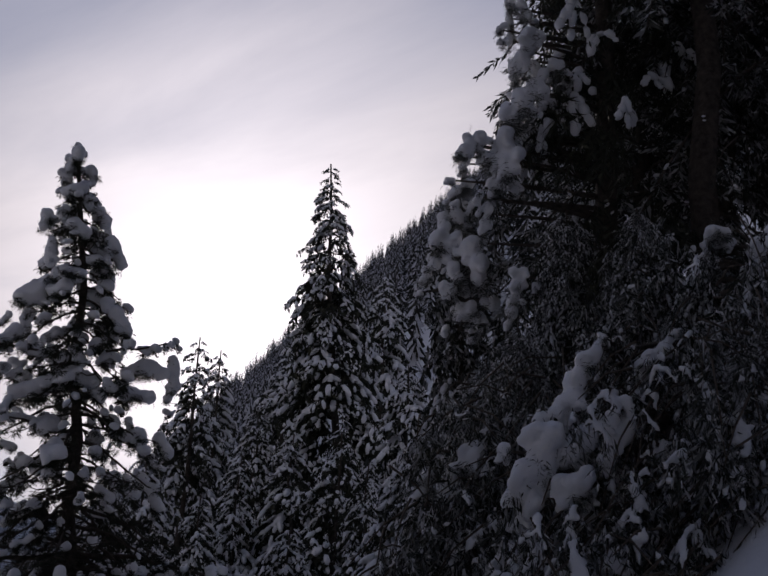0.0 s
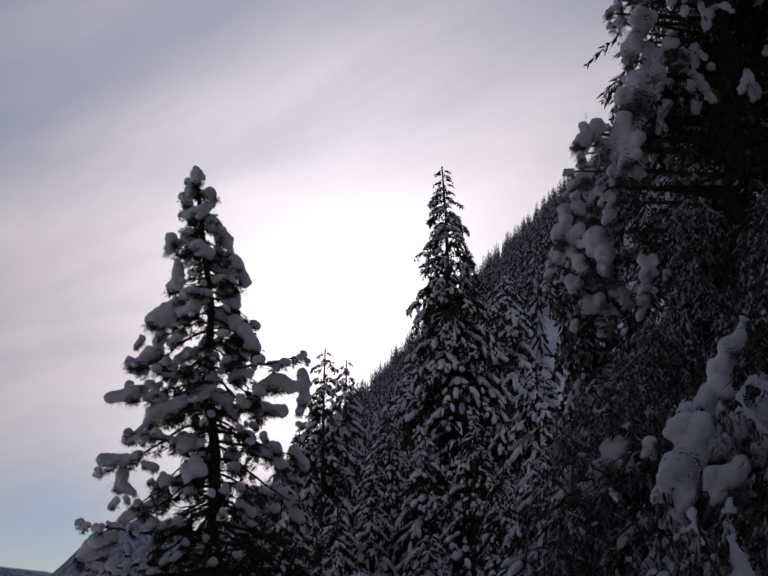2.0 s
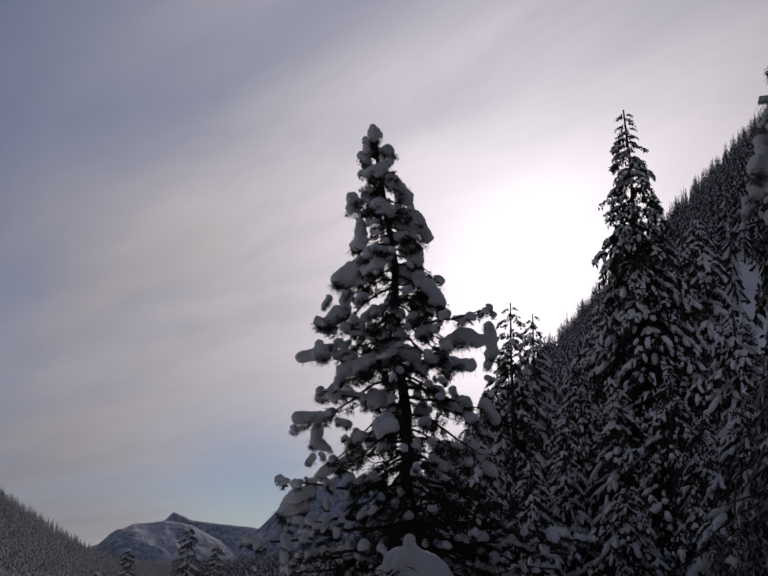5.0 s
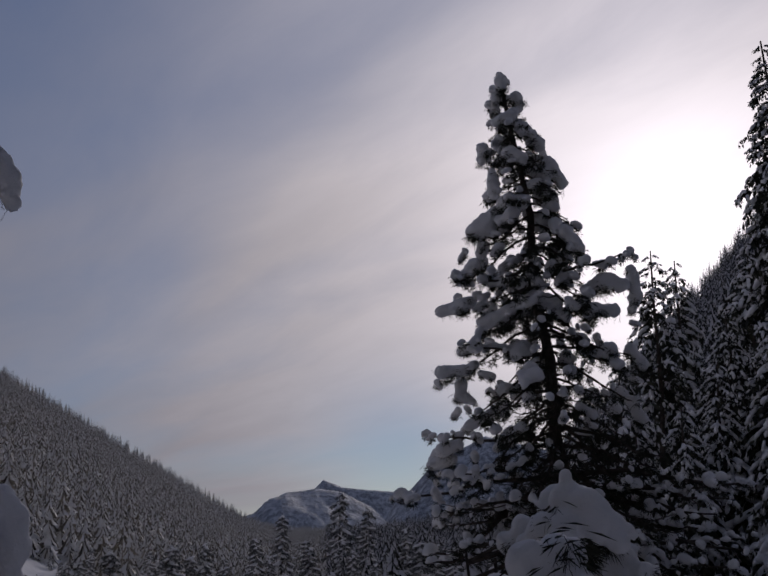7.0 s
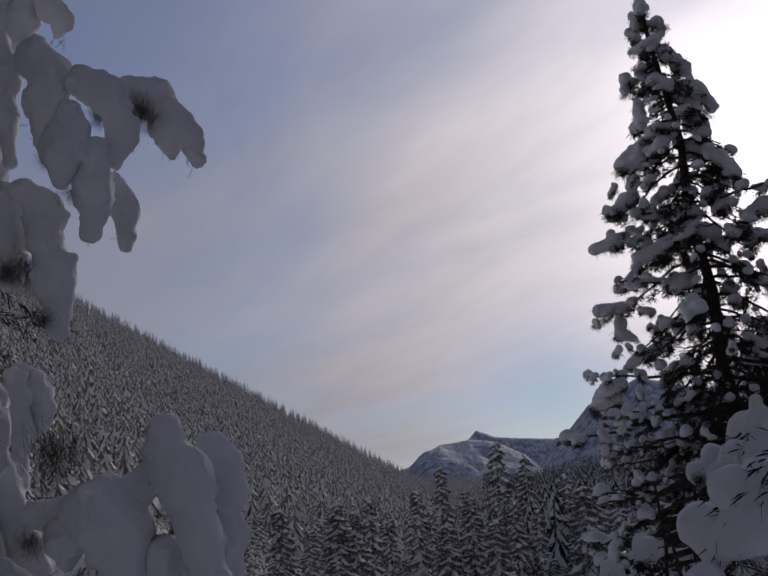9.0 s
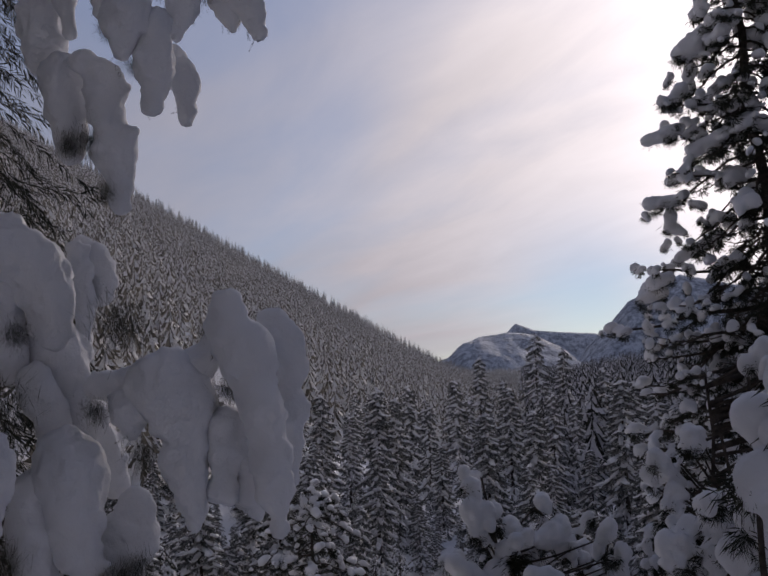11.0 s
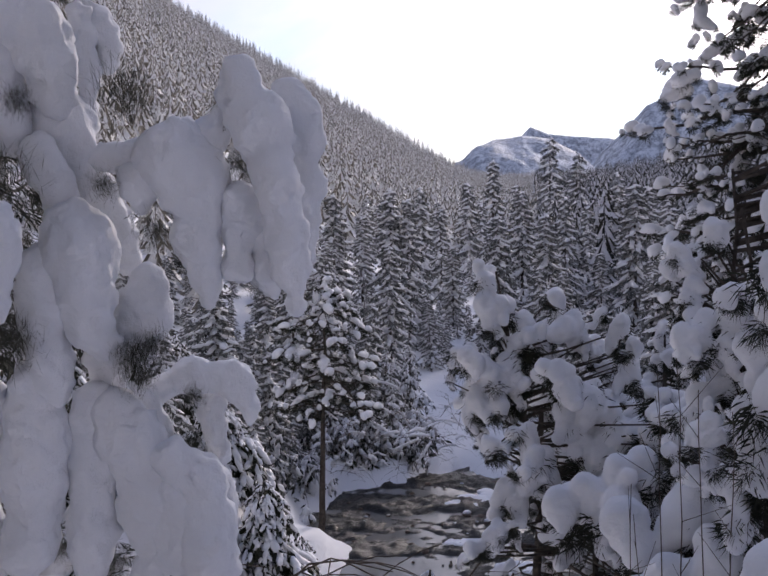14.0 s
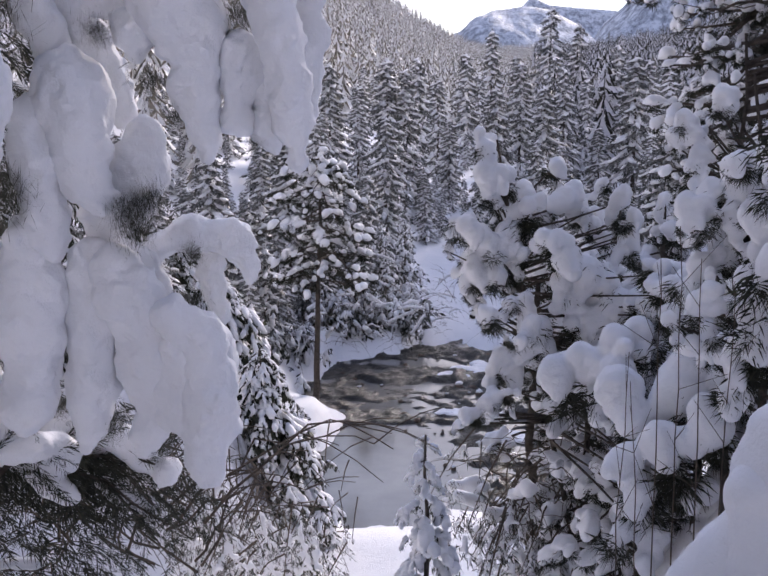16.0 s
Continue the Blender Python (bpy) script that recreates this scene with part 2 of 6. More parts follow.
def round_balls(count, amount, seed):
    v, f = BALL[2]
    return [(np.array([Vector(p) * (1 + amount * noise.noise(Vector(p) * 1.1 + Vector((seed + 5.1 * i, 0, 0)))) for p in v]), f) for i in range(count)]


ROUND = round_balls(5, 0.25, 23)
LUMPS = {1: snow_lumps(1, 5, 0.45, 3), 2: snow_lumps(2, 5, 0.5, 11)}


class Pile:
    """Triangles that end up in one mesh."""

    def __init__(self):
        self.v, self.f, self.n = [], [], 0

    def add(self, v, f):
        self.v.append(np.asarray(v, dtype=float))
        self.f.append(np.asarray(f) + self.n)
        self.n += len(v)

    def scatter(self, templates, mats, locs, rng):
        """One template at each of the 3 x 3 matrices and places."""
        pick = rng.integers(0, len(templates), len(locs))
        for i, (v, f) in enumerate(templates):
            ix = np.nonzero(pick == i)[0]
            if not len(ix):
                continue
            w = np.einsum("kij,nj->kni", mats[ix], v) + locs[ix][:, None, :]
            ff = f[None] + (np.arange(len(ix)) * len(v))[:, None, None]
            self.add(w.reshape(-1, 3), ff.reshape(-1, 3))

    def mesh(self, name, mat, smooth=True):
        v, f = np.concatenate(self.v), np.concatenate(self.f).astype(np.int32)
        me = bpy.data.meshes.new(name)
        me.vertices.add(len(v))
        me.vertices.foreach_set("co", v.astype(np.float32).ravel())
        me.loops.add(f.size)
        me.loops.foreach_set("vertex_index", f.ravel())
        me.polygons.add(len(f))
        me.polygons.foreach_set("loop_start", np.arange(len(f), dtype=np.int32) * 3)
        me.polygons.foreach_set("use_smooth", np.full(len(f), smooth))
        me.update(calc_edges=True)
        me.materials.append(mat)
        return me


def thing(name, at, label, category, group="", kind=""):
    ob = new(name)
    ob.location = at
    ob.empty_display_size = 0.2
    return tagged(ob, label, category, group, kind)


def part(name, pile, mat, parent, label="", smooth=True):
    ob = new(name, pile.mesh(name, mat, smooth))
    ob.parent = parent
    return tagged(ob, label)


def unit(a):
    return a / (np.linalg.norm(a, axis=-1, keepdims=True) + 1e-9)


def frames(xdir, size, flat=None):
    """Matrices whose columns are along xdir, sideways and upwards; size (k,) or (k, 3)."""
    x = unit(xdir)
    up = np.zeros_like(x)
    up[:, 2] = 1.0
    y = np.cross(up, x)
    bad = np.linalg.norm(y, axis=1) < 0.05
    y[bad] = (0.0, 1.0, 0.0)
    y = unit(y)
    z = np.cross(x, y)
    m = np.stack([x, y, z], axis=2)
    size = np.asarray(size, dtype=float)
    return m * (size[:, None, :] if size.ndim == 2 else size[:, None, None])


def tube(pile, pts, radii, sides=6):
    """A tapered stick along points."""
    pts = np.asarray(pts, dtype=float)
    tan = unit(np.gradient(pts, axis=0))
    ref = np.array([0.31, 0.2, 0.93]) if abs(tan[0][2]) < 0.9 else np.array([1.0, 0.1, 0.0])
    a = unit(np.cross(tan, ref))
    c = np.cross(tan, a)
    ang = np.arange(sides) / sides * 2 * np.pi
    ring = pts[:, None, :] + np.asarray(radii)[:, None, None] * (np.cos(ang)[None, :, None] * a[:, None, :] + np.sin(ang)[None, :, None] * c[:, None, :])
    n = len(pts)
    f = []
    for i in range(n - 1):
        for j in range(sides):
            k = (j + 1) % sides
            p, q, r, s = i * sides + j, i * sides + k, (i + 1) * sides + k, (i + 1) * sides + j
            f += [(p, q, r), (p, r, s)]
    last = (n - 1) * sides
    f += [(last, last + j, last + j + 1) for j in range(1, sides - 1)]
    pile.add(ring.reshape(-1, 3), f)


def spray_template(seed, blades=12, length=0.34, width=0.06, hang=0.25):
    """A needle spray along +x, one unit long: narrow blades on both sides of it."""
    rng = np.random.default_rng(seed)
    v, f = [], []
    for i in range(blades):
        s = i / blades * 0.95
        side = 1 if i % 2 else -1
        base = np.array([s, 0, 0])
        d = unit(np.array([0.75 + rng.uniform(-0.2, 0.3), side * rng.uniform(0.3, 1.0), rng.uniform(-hang - 0.5, 0.25)]))
        ln = length * rng.uniform(0.7, 1.3) * (1.1 - 0.4 * s)
        w = unit(np.cross(d, rng.normal(size=3))) * width * rng.uniform(0.7, 1.3)
        k = len(v)
        v += [base, base + d * ln * 0.45 + w, base + d * ln, base + d * ln * 0.45 - w]
        f += [(k, k + 1, k + 2), (k, k + 2, k + 3)]
    return np.array(v), np.array(f)


SPRAYS = [spray_template(s) for s in range(4)]
SPRAYS_BROAD = [spray_template(20 + s, 8, 0.5, 0.11, 0.5) for s in range(4)]


def branches_of(h, r, count, droop, low, rng, power=0.85, ragged=0.25):
    """Root height, azimuth and length of each branch of a conifer."""
    u = (np.arange(count) + rng.uniform(0, 1, count)) / count
    z = h * (low + (0.985 - low) * u ** 0.9)
    az = np.arange(count) * 2.39996 + rng.uniform(-0.5, 0.5, count)
    ln = r * np.clip((1 - z / h) / (1 - low), 0.02, 1) ** power * rng.uniform(1 - ragged, 1 + ragged * 0.6, count) + 0.06 * r
    return z, az, ln


def along(z, az, ln, droop, s, lift=0.35):
    """Points at the share s of branches: out, sinking, the tip lifting a little."""
    out = ln * s
    drop = -droop * ln * s ** 1.4 + lift * droop * ln * s ** 3
    return np.stack([np.cos(az) * out, np.sin(az) * out, z + drop], axis=-1)


def conifer(seed, h, r, count, droop=0.6, low=0.1, sprays=8, spray_size=0.5, pads=4, pad=0.16, level=1, templates=SPRAYS, power=0.85, ragged=0.3, lean=(0, 0), snow_share=0.8, sticks=True):
    """Piles of trunk, branches, needles and snow of a snow-laden spruce."""
    rng = np.random.default_rng(seed)
    trunk, limbs, needles, snow = Pile(), Pile(), Pile(), Pile()
    tz = np.linspace(0, h, 9)
    wob = np.stack([rng.normal(0, 0.004 * h, 9).cumsum() * 0.4 + lean[0] * tz, rng.normal(0, 0.004 * h, 9).cumsum() * 0.4 + lean[1] * tz, tz], axis=1)
    wob[0, :2] = 0
    tube(trunk, wob, np.linspace(0.016 * h, 0.002 * h, 9), 8)
    z, az, ln = branches_of(h, r, count, droop, low, rng, power, ragged)
    dr = droop * rng.uniform(0.6, 1.4, count) * (0.55 + 0.6 * (1 - z / h))
    axis = np.stack([np.interp(z, tz, wob[:, 0]), np.interp(z, tz, wob[:, 1]), np.zeros(count)], axis=1)
    if sticks:
        for i in range(count):
            s = np.linspace(0, 0.95, 5)
            p = along(z[i], az[i], ln[i], dr[i], s) + axis[i]
            tube(limbs, p, np.linspace(0.012, 0.003, 5) * (0.5 + ln[i]), 4)
    # needle sprays
    s = rng.uniform(0.12, 1.0, (count, sprays)) ** 0.8
    p0 = along(z[:, None], az[:, None], ln[:, None], dr[:, None], s) + axis[:, None]
    p1 = along(z[:, None], az[:, None], ln[:, None], dr[:, None], s + 0.08) + axis[:, None]
    tan = unit(p1 - p0)
    side = rng.choice([-1.0, 1.0], (count, sprays)) * rng.uniform(0.1, 0.9, (count, sprays))
    lat = np.stack([-np.sin(az), np.cos(az), np.zeros(count)], axis=1)[:, None] * side[..., None]
    d = unit(tan + lat + np.array([0, 0, -1.0]) * rng.uniform(0.1, 0.8, (count, sprays))[..., None])
    size = spray_size * (0.45 + 0.55 * np.sqrt(ln / ln.max()))[:, None] * rng.uniform(0.7, 1.25, (count, sprays))
    needles.scatter(templates, frames(d.reshape(-1, 3), size.ravel()), p0.reshape(-1, 3), rng)
    # snow on the branches
    s = (np.arange(pads) + rng.uniform(0.2, 0.9, (count, pads))) / pads * 0.92 + 0.1
    q0 = along(z[:, None], az[:, None], ln[:, None], dr[:, None], s) + axis[:, None]
    q1 = along(z[:, None], az[:, None], ln[:, None], dr[:, None], s + 0.1) + axis[:, None]
    tan = unit(q1 - q0)
    wid = pad * (0.5 + 0.6 * np.sqrt(ln / ln.max()))[:, None] * rng.uniform(0.55, 1.35, (count, pads))
    keep = rng.uniform(0, 1, (count, pads)) < snow_share
    jit = np.stack([-np.sin(az), np.cos(az), np.zeros(count)], axis=1)[:, None] * (rng.normal(0, 0.12, (count, pads)) * ln[:, None])[..., None]
    q = q0 + jit
    q[..., 2] += wid * 0.35
    sz = np.stack([wid * rng.uniform(1.7, 3.0, wid.shape), wid, wid * rng.uniform(0.5, 0.8, wid.shape)], axis=-1)
    k = keep.ravel()
    snow.scatter(LUMPS[level], frames(tan.reshape(-1, 3)[k], sz.reshape(-1, 3)[k]), q.reshape(-1, 3)[k], rng)
    return trunk, limbs, needles, snow


def stand(name, at, piles, label, category, group="", needles=NEEDLES, snow=SNOW):
    tree = thing(name, at, label, category, group)
    trunk, limbs, leaves, white = piles
    part("trunk", trunk, BARK, tree)
    if limbs.v:
        part("limb_frame", limbs, BARK, tree)
    part("crown", leaves, needles, tree, "dark green needle sprays", smooth=False)
    part("snow_cover", white, snow, tree, "thick pillows of white snow")
    return tree


# ---- ground ----
def soft(x, k=1.0):
    return np.logaddexp(0, np.asarray(x) / k) * k


def step(a, b, x):
    t = np.clip((x - a) / (b - a), 0, 1)
    return t * t * (3 - 2 * t)


def ground_z(x, y):
    x, y = np.asarray(x, dtype=float), np.asarray(y, dtype=float)
    d = np.hypot(x, y)
    shift = 6 - soft(6 - 1.7 * soft(x - 0.8, 0.4), 0.8)
    ye = y - shift
    bench = 6.9 * np.interp(ye, [-2, 1.5, 3, 5, 8, 12, 17], [1, 1, 0.9, 0.7, 0.4, 0.1, 0.0])
    bench = (bench + 0.45 * soft(x - 0.8 * y - 0.8, 0.5) * step(16, 6, d)) * step(-60, -14, x)
    mound = 3.6 * np.exp(-((x + 3.9) / 1.9) ** 4 - ((y - 17.5) / 3.2) ** 4)
    right = 0.87 * soft(x * 0.956 - y * 0.292 - 4, 2.0) + 0.22 * soft(x - 0.16 * y - 6, 3.0)
    right = right * np.minimum(1, (285 / np.maximum(d, 1)) ** 2.5)
    left = 0.615 * soft(-(x * 0.99 - y * 0.112) - 9, 3.0)
    left = left * np.minimum(1, (400 / np.maximum(d, 1)) ** 2.5)
    mid = 0.3 + 0.9 * step(38, 60, y) + 0.012 * soft(y - 60, 10)
    wob = 0.25 * np.sin(1.7 * x + 0.6 * y) + 0.2 * np.sin(2.9 * y - 1.1 * x) + 0.12 * np.sin(5.3 * x + 3.7 * y)
    pool = np.minimum(np.minimum(((x - 0.1) / 1.9) ** 2 + ((y - 22.2) / 3.1) ** 2, ((x - 1.9) / 4.3) ** 2 + ((y - 28.3) / 3.9) ** 2), ((x - 3.4) / 3.0) ** 2 + ((y - 22.6) / 3.2) ** 2)
    river = step(1.25, 0.8, pool + wob * 0.35)
    # unseen rise behind the eye, added to cut the light from that side
    behind = 0.85 * soft(-y - 5 + 0.25 * x, 2.0)
    behind = (120 - soft(120 - behind, 12.0)) * step(900, 300, d)
    z = mid + behind + bench + mound + right + left - 1.1 * river
    roll = 0.12 * np.sin(x * 0.9 + 1.3 * np.sin(y * 0.5)) * np.sin(y * 0.8 + 0.7 * x) * step(0.2, 3, d)
    return z + roll * (1 - river)


az_view = np.arange(-34, 68, 0.4)
az_rest = np.arange(68, 326, 4.0)
azs = np.radians(np.concatenate([az_view, az_rest]))
rings = np.geomspace(0.4, 4600, 165)
A, RR = np.meshgrid(azs, rings)
gx, gy = RR * np.sin(A), RR * np.cos(A)
gz = ground_z(gx, gy)
pile = Pile()
gv = np.concatenate([np.stack([gx, gy, gz], axis=-1).reshape(-1, 3), [[0, 0, float(ground_z(0, 0))]]])
na, nr = len(azs), len(rings)
ii, jj = np.meshgrid(np.arange(nr - 1), np.arange(na), indexing="ij")
p00, p01 = ii * na + jj, ii * na + (jj + 1) % na
p10, p11 = p00 + na, p01 + na
gf = np.concatenate([np.stack([p00, p11, p10], -1).reshape(-1, 3), np.stack([p00, p01, p11], -1).reshape(-1, 3),
                     np.stack([np.full(na, len(gv) - 1), (np.arange(na) + 1) % na, np.arange(na)], -1)])
pile.add(gv, gf[:, ::-1])
tagged(new("ground", pile.mesh("ground", GROUND)), "snow-covered valley ground and steep hillsides", "ground", kind="structure")

# the stream
pile = Pile()
wx, wy = np.meshgrid(np.linspace(-6, 9, 31), np.linspace(16, 36, 41))
wv = np.stack([wx, wy, np.zeros_like(wx)], -1).reshape(-1, 3)
i, j = np.meshgrid(np.arange(40), np.arange(30), indexing="ij")
a = i * 31 + j
wf = np.concatenate([np.stack([a, a + 1, a + 32], -1).reshape(-1, 3), np.stack([a, a + 32, a + 31], -1).reshape(-1, 3)])
pile.add(wv, wf)
tagged(new("water", pile.mesh("water", WATER)), "dark shallow mountain stream with a still pool", "water", kind="structure")

# gravel bars that break the water above the pool
pile = Pile()
bx, by = np.meshgrid(np.linspace(-3.5, 8, 150), np.linspace(17.5, 34, 200))
bz = np.zeros_like(bx)
for i in range(bx.shape[0]):
    for j in range(bx.shape[1]):
        q = Vector((bx[i, j], by[i, j], 0))
        bz[i, j] = 0.16 * noise.fractal(Vector((q.x * 0.5, q.y * 0.8, 3)), 0.8, 2.0, 4) + 0.09 * noise.noise(q * 2.7) + 0.05 * noise.noise(q * 6.0)
still = np.exp(-((bx + 0.1) / 1.7) ** 4 - ((by - 22.0) / 2.9) ** 4)
bz = bz + 0.035 - 0.45 * still
nb = bx.shape[1]
i, j = np.meshgrid(np.arange(bx.shape[0] - 1), np.arange(nb - 1), indexing="ij")
a = i * nb + j
pile.add(np.stack([bx, by, bz], -1).reshape(-1, 3), np.concatenate([np.stack([a, a + 1, a + nb + 1], -1).reshape(-1, 3), np.stack([a, a + nb + 1, a + nb], -1).reshape(-1, 3)]))
tagged(new("stream_bed", pile.mesh("stream_bed", GRAVEL)), "dark wet gravel bars in the shallow stream", "stream bed", kind="structure")


def stone(seed):
    rng = np.random.default_rng(seed)
    v, f = BALL[2]
    w = np.array([Vector(p) * (1 + 0.5 * noise.noise(Vector(p) * 1.1 + Vector((seed * 3.1, 0, 0))) + 0.12 * noise.noise(Vector(p) * 3)) for p in v])
    return w * np.array([1.0, 0.75, 0.55]), f


rng = np.random.default_rng(31)
rock_meshes = []
for k in range(6):
    pile, cap = Pile(), Pile()
    pile.add(*stone(k))
    v, f = LUMPS[2][k % 5]
    cap.add(v * np.array([0.8, 0.62, 0.4]) + np.array([0, 0, 0.42]), f)
    rock_meshes.append((pile.mesh("stone", ROCK), cap.mesh("snow_cap", SNOW)))
made = 0
while made < 110:
    x, y = rng.uniform(-2.2, 6.5), rng.uniform(18.6, 33)
    inside = min(((x - 0.1) / 1.9) ** 2 + ((y - 22.2) / 3.1) ** 2, ((x - 1.9) / 4.3) ** 2 + ((y - 28.3) / 3.9) ** 2, ((x - 3.4) / 3.0) ** 2 + ((y - 22.6) / 3.2) ** 2)
    if inside > 1.15 or (abs(x + 0.1) < 1.3 and abs(y - 22) < 2.4):
        continue
    size = rng.uniform(0.03, 0.09) * (1.9 if rng.uniform() < 0.15 else 1.0)
    me, cap = rock_meshes[rng.integers(0, 6)]
    ob = new("stone", me)
    ob.matrix_basis = pose(x, y, 0.02 + 0.1 * size, 0, 0, rng.uniform(0, 360)) @ Matrix.Diagonal((size, size, size, 1))
    snowed = rng.uniform() < 0.25
    tagged(ob, "dark wet stone capped with snow in the stream" if snowed else "dark wet stone lying in the shallow stream", "stone", "stream stones")
    if snowed:
        c = new("snow_cap", cap)
        c.parent = ob
    made += 1

# ---- far mountains ----
def mountain(name, profile, dist, depth, label, seed):
    """A ridge whose crest passes the (azimuth, elevation) pairs of a short profile."""
    pile = Pile()
    pa, pe = np.array(profile)[:, 0], np.array(profile)[:, 1]
    aa = np.linspace(pa[0], pa[-1], 130)
    tt = np.linspace(-1, 1, 41)
    v = np.zeros((len(tt), len(aa), 3))
    for i, t in enumerate(tt):
        for j, a in enumerate(aa):
            d = dist + depth * t
            crest = dist * math.tan(radians(np.interp(a, pa, pe))) + EYE.z
            k = 1 - abs(t) ** 1.2
            p = Vector((d * math.sin(radians(a)), d * math.cos(radians(a)), 0))
            rough = noise.fractal(p * 0.004 + Vector((seed, 0, 0)), 0.9, 2.1, 6)
            z = crest * k - 60 * (1 - k) + rough * 42 * min(1.0, 4 * (1 - k)) + rough * 5
            v[i, j] = (p.x, p.y, z)
    n = len(aa)
    i, j = np.meshgrid(np.arange(len(tt) - 1), np.arange(n - 1), indexing="ij")
    a = i * n + j
    f = np.concatenate([np.stack([a, a + 1, a + n + 1], -1).reshape(-1, 3), np.stack([a, a + n + 1, a + n], -1).reshape(-1, 3)])
    pile.add(v.reshape(-1, 3), f)
    return tagged(new(name, pile.mesh(name, MOUNTAIN)), label, "mountain", kind="structure")


mountain("mountain", [(2.6, -0.5), (3.5, 0.9), (4.2, 1.1), (4.9, 1.9), (5.8, 2.4), (7.4, 2.6), (8.8, 2.4), (10.3, 1.6), (11.6, 0.4), (12.6, -0.6)], 2300, 420, "rounded rock mountain dusted with snow", 2.0)
mountain("mountain", [(6.2, 1.0), (7.2, 2.4), (7.8, 3.0), (8.8, 2.6), (10.5, 2.45), (12.1, 2.3), (13.0, 2.0), (15, 0.5)], 3000, 300, "smooth snow ridge behind the rock face", 5.0)
mountain("mountain", [(10.6, 0.2), (11.5, 1.6), (12.6, 2.6), (13.8, 3.9), (14.8, 4.3), (16.5, 5.2), (19, 4.6), (22, 4.0)], 2600, 380, "steep rocky peak with snow in its gullies", 9.0)


# ---- hillside forests ----
def far_tree(seed):
    """A small snow-dusted spruce of height 1 for far slopes: drooping wedge branches on a spike."""
    rng = np.random.default_rng(seed)
    v, f = [], []

    def tri(*p):
        k = len(v)
        v.extend(p)
        f.append((k, k + 1, k + 2))
    n = 58
    for i in range(n):
        u = (i + rng.uniform(0, 1)) / n
        z = 0.1 + 0.88 * u
        a = i * 2.4 + rng.uniform(-0.5, 0.5)
        ln = 0.135 * (1 - u) ** 0.8 * rng.uniform(0.55, 1.25) + 0.012
        o = np.array([math.cos(a), math.sin(a), 0])
        s = np.array([-math.sin(a), math.cos(a), 0]) * ln * rng.uniform(0.2, 0.36)
        tip = o * ln + np.array([0, 0, z - ln * rng.uniform(0.35, 1.5)])
        tri(np.array([0, 0, z + 0.025]), tip - s, tip + s)
    k = len(v)
    v += [np.array([0.012, 0, 0]), np.array([-0.006, 0.01, 0]), np.array([-0.006, -0.01, 0]), np.array([0, 0, 1.0])]
    f += [(k, k + 1, k + 3), (k + 1, k + 2, k + 3), (k + 2, k, k + 3)]
    return np.array(v), np.array(f)


FAR_TREES = [far_tree(s) for s in range(12)]


def hillside(name, az0, az1, d0, d1, gap, hmin, hmax, seed, label, mat=None, back=False, broad=1.0):
    rng = np.random.default_rng(seed)
    n = int(2 * d1 / gap)
    x, y = np.meshgrid(np.linspace(-d1, d1, n), np.linspace(-d1 if back else 0, d1, n if back else n // 2))
    x, y = (x + rng.uniform(-0.5, 0.5, x.shape) * gap).ravel(), (y + rng.uniform(-0.5, 0.5, y.shape) * gap).ravel()
    d, a = np.hypot(x, y), np.degrees(np.arctan2(x, y)) % 360
    a = np.where(a > 310, a - 360, a)
    ok = (d > d0) & (d < d1) & (a > az0) & (a < az1)
    x, y = x[ok], y[ok]
    h = rng.uniform(hmin, hmax, len(x))
    rot = rng.uniform(0, 6.28, len(x))
    wide = broad * rng.uniform(0.85, 1.25, len(x))
    m = np.zeros((len(x), 3, 3))
    m[:, 0, 0], m[:, 0, 1], m[:, 1, 0], m[:, 1, 1], m[:, 2, 2] = np.cos(rot) * h * wide, -np.sin(rot) * h * wide, np.sin(rot) * h * wide, np.cos(rot) * h * wide, h
    pile = Pile()
    pile.scatter(FAR_TREES, m, np.stack([x, y, ground_z(x, y) - 0.4], 1), rng)
    return tagged(new(name, pile.mesh(name, mat or FOREST, smooth=False)), label, "forest", kind="stuff")


hillside("forest", -32, 9, 84, 420, 2.5, 3.6, 8.2, 1, "dense snow-dusted spruce forest on the far hillside")
hillside("forest", 8, 66, 62, 420, 3.3, 6, 9.5, 2, "dense spruce forest on the steep slope, shade put into its colours", FOREST_SHADE_TONES)
hillside("forest", -26, -9, 44, 88, 2.6, 4.5, 8.5, 6, "snow-dusted spruces on the lower hillside")
hillside("forest", 2, 20, 400, 720, 5.0, 6, 9.5, 4, "distant spruce forest at the head of the valley")
# unseen forest on that rise, added to keep sky light off the near snow
hillside("forest", 104, 250, 27.0, 66, 2.1, 11, 17, 3, "unseen tall dense forest added behind the path to block light", FOREST_SHADE_TONES, True, 1.25)

# ---- snow on boughs ----
SPRAYS_MID = [spray_template(80 + k, 20, 0.27, 0.03, 0.35) for k in range(4)]
SPRAYS_FINE = [spray_template(60 + k, 64, 0.16, 0.007, 0.3) for k in range(4)]


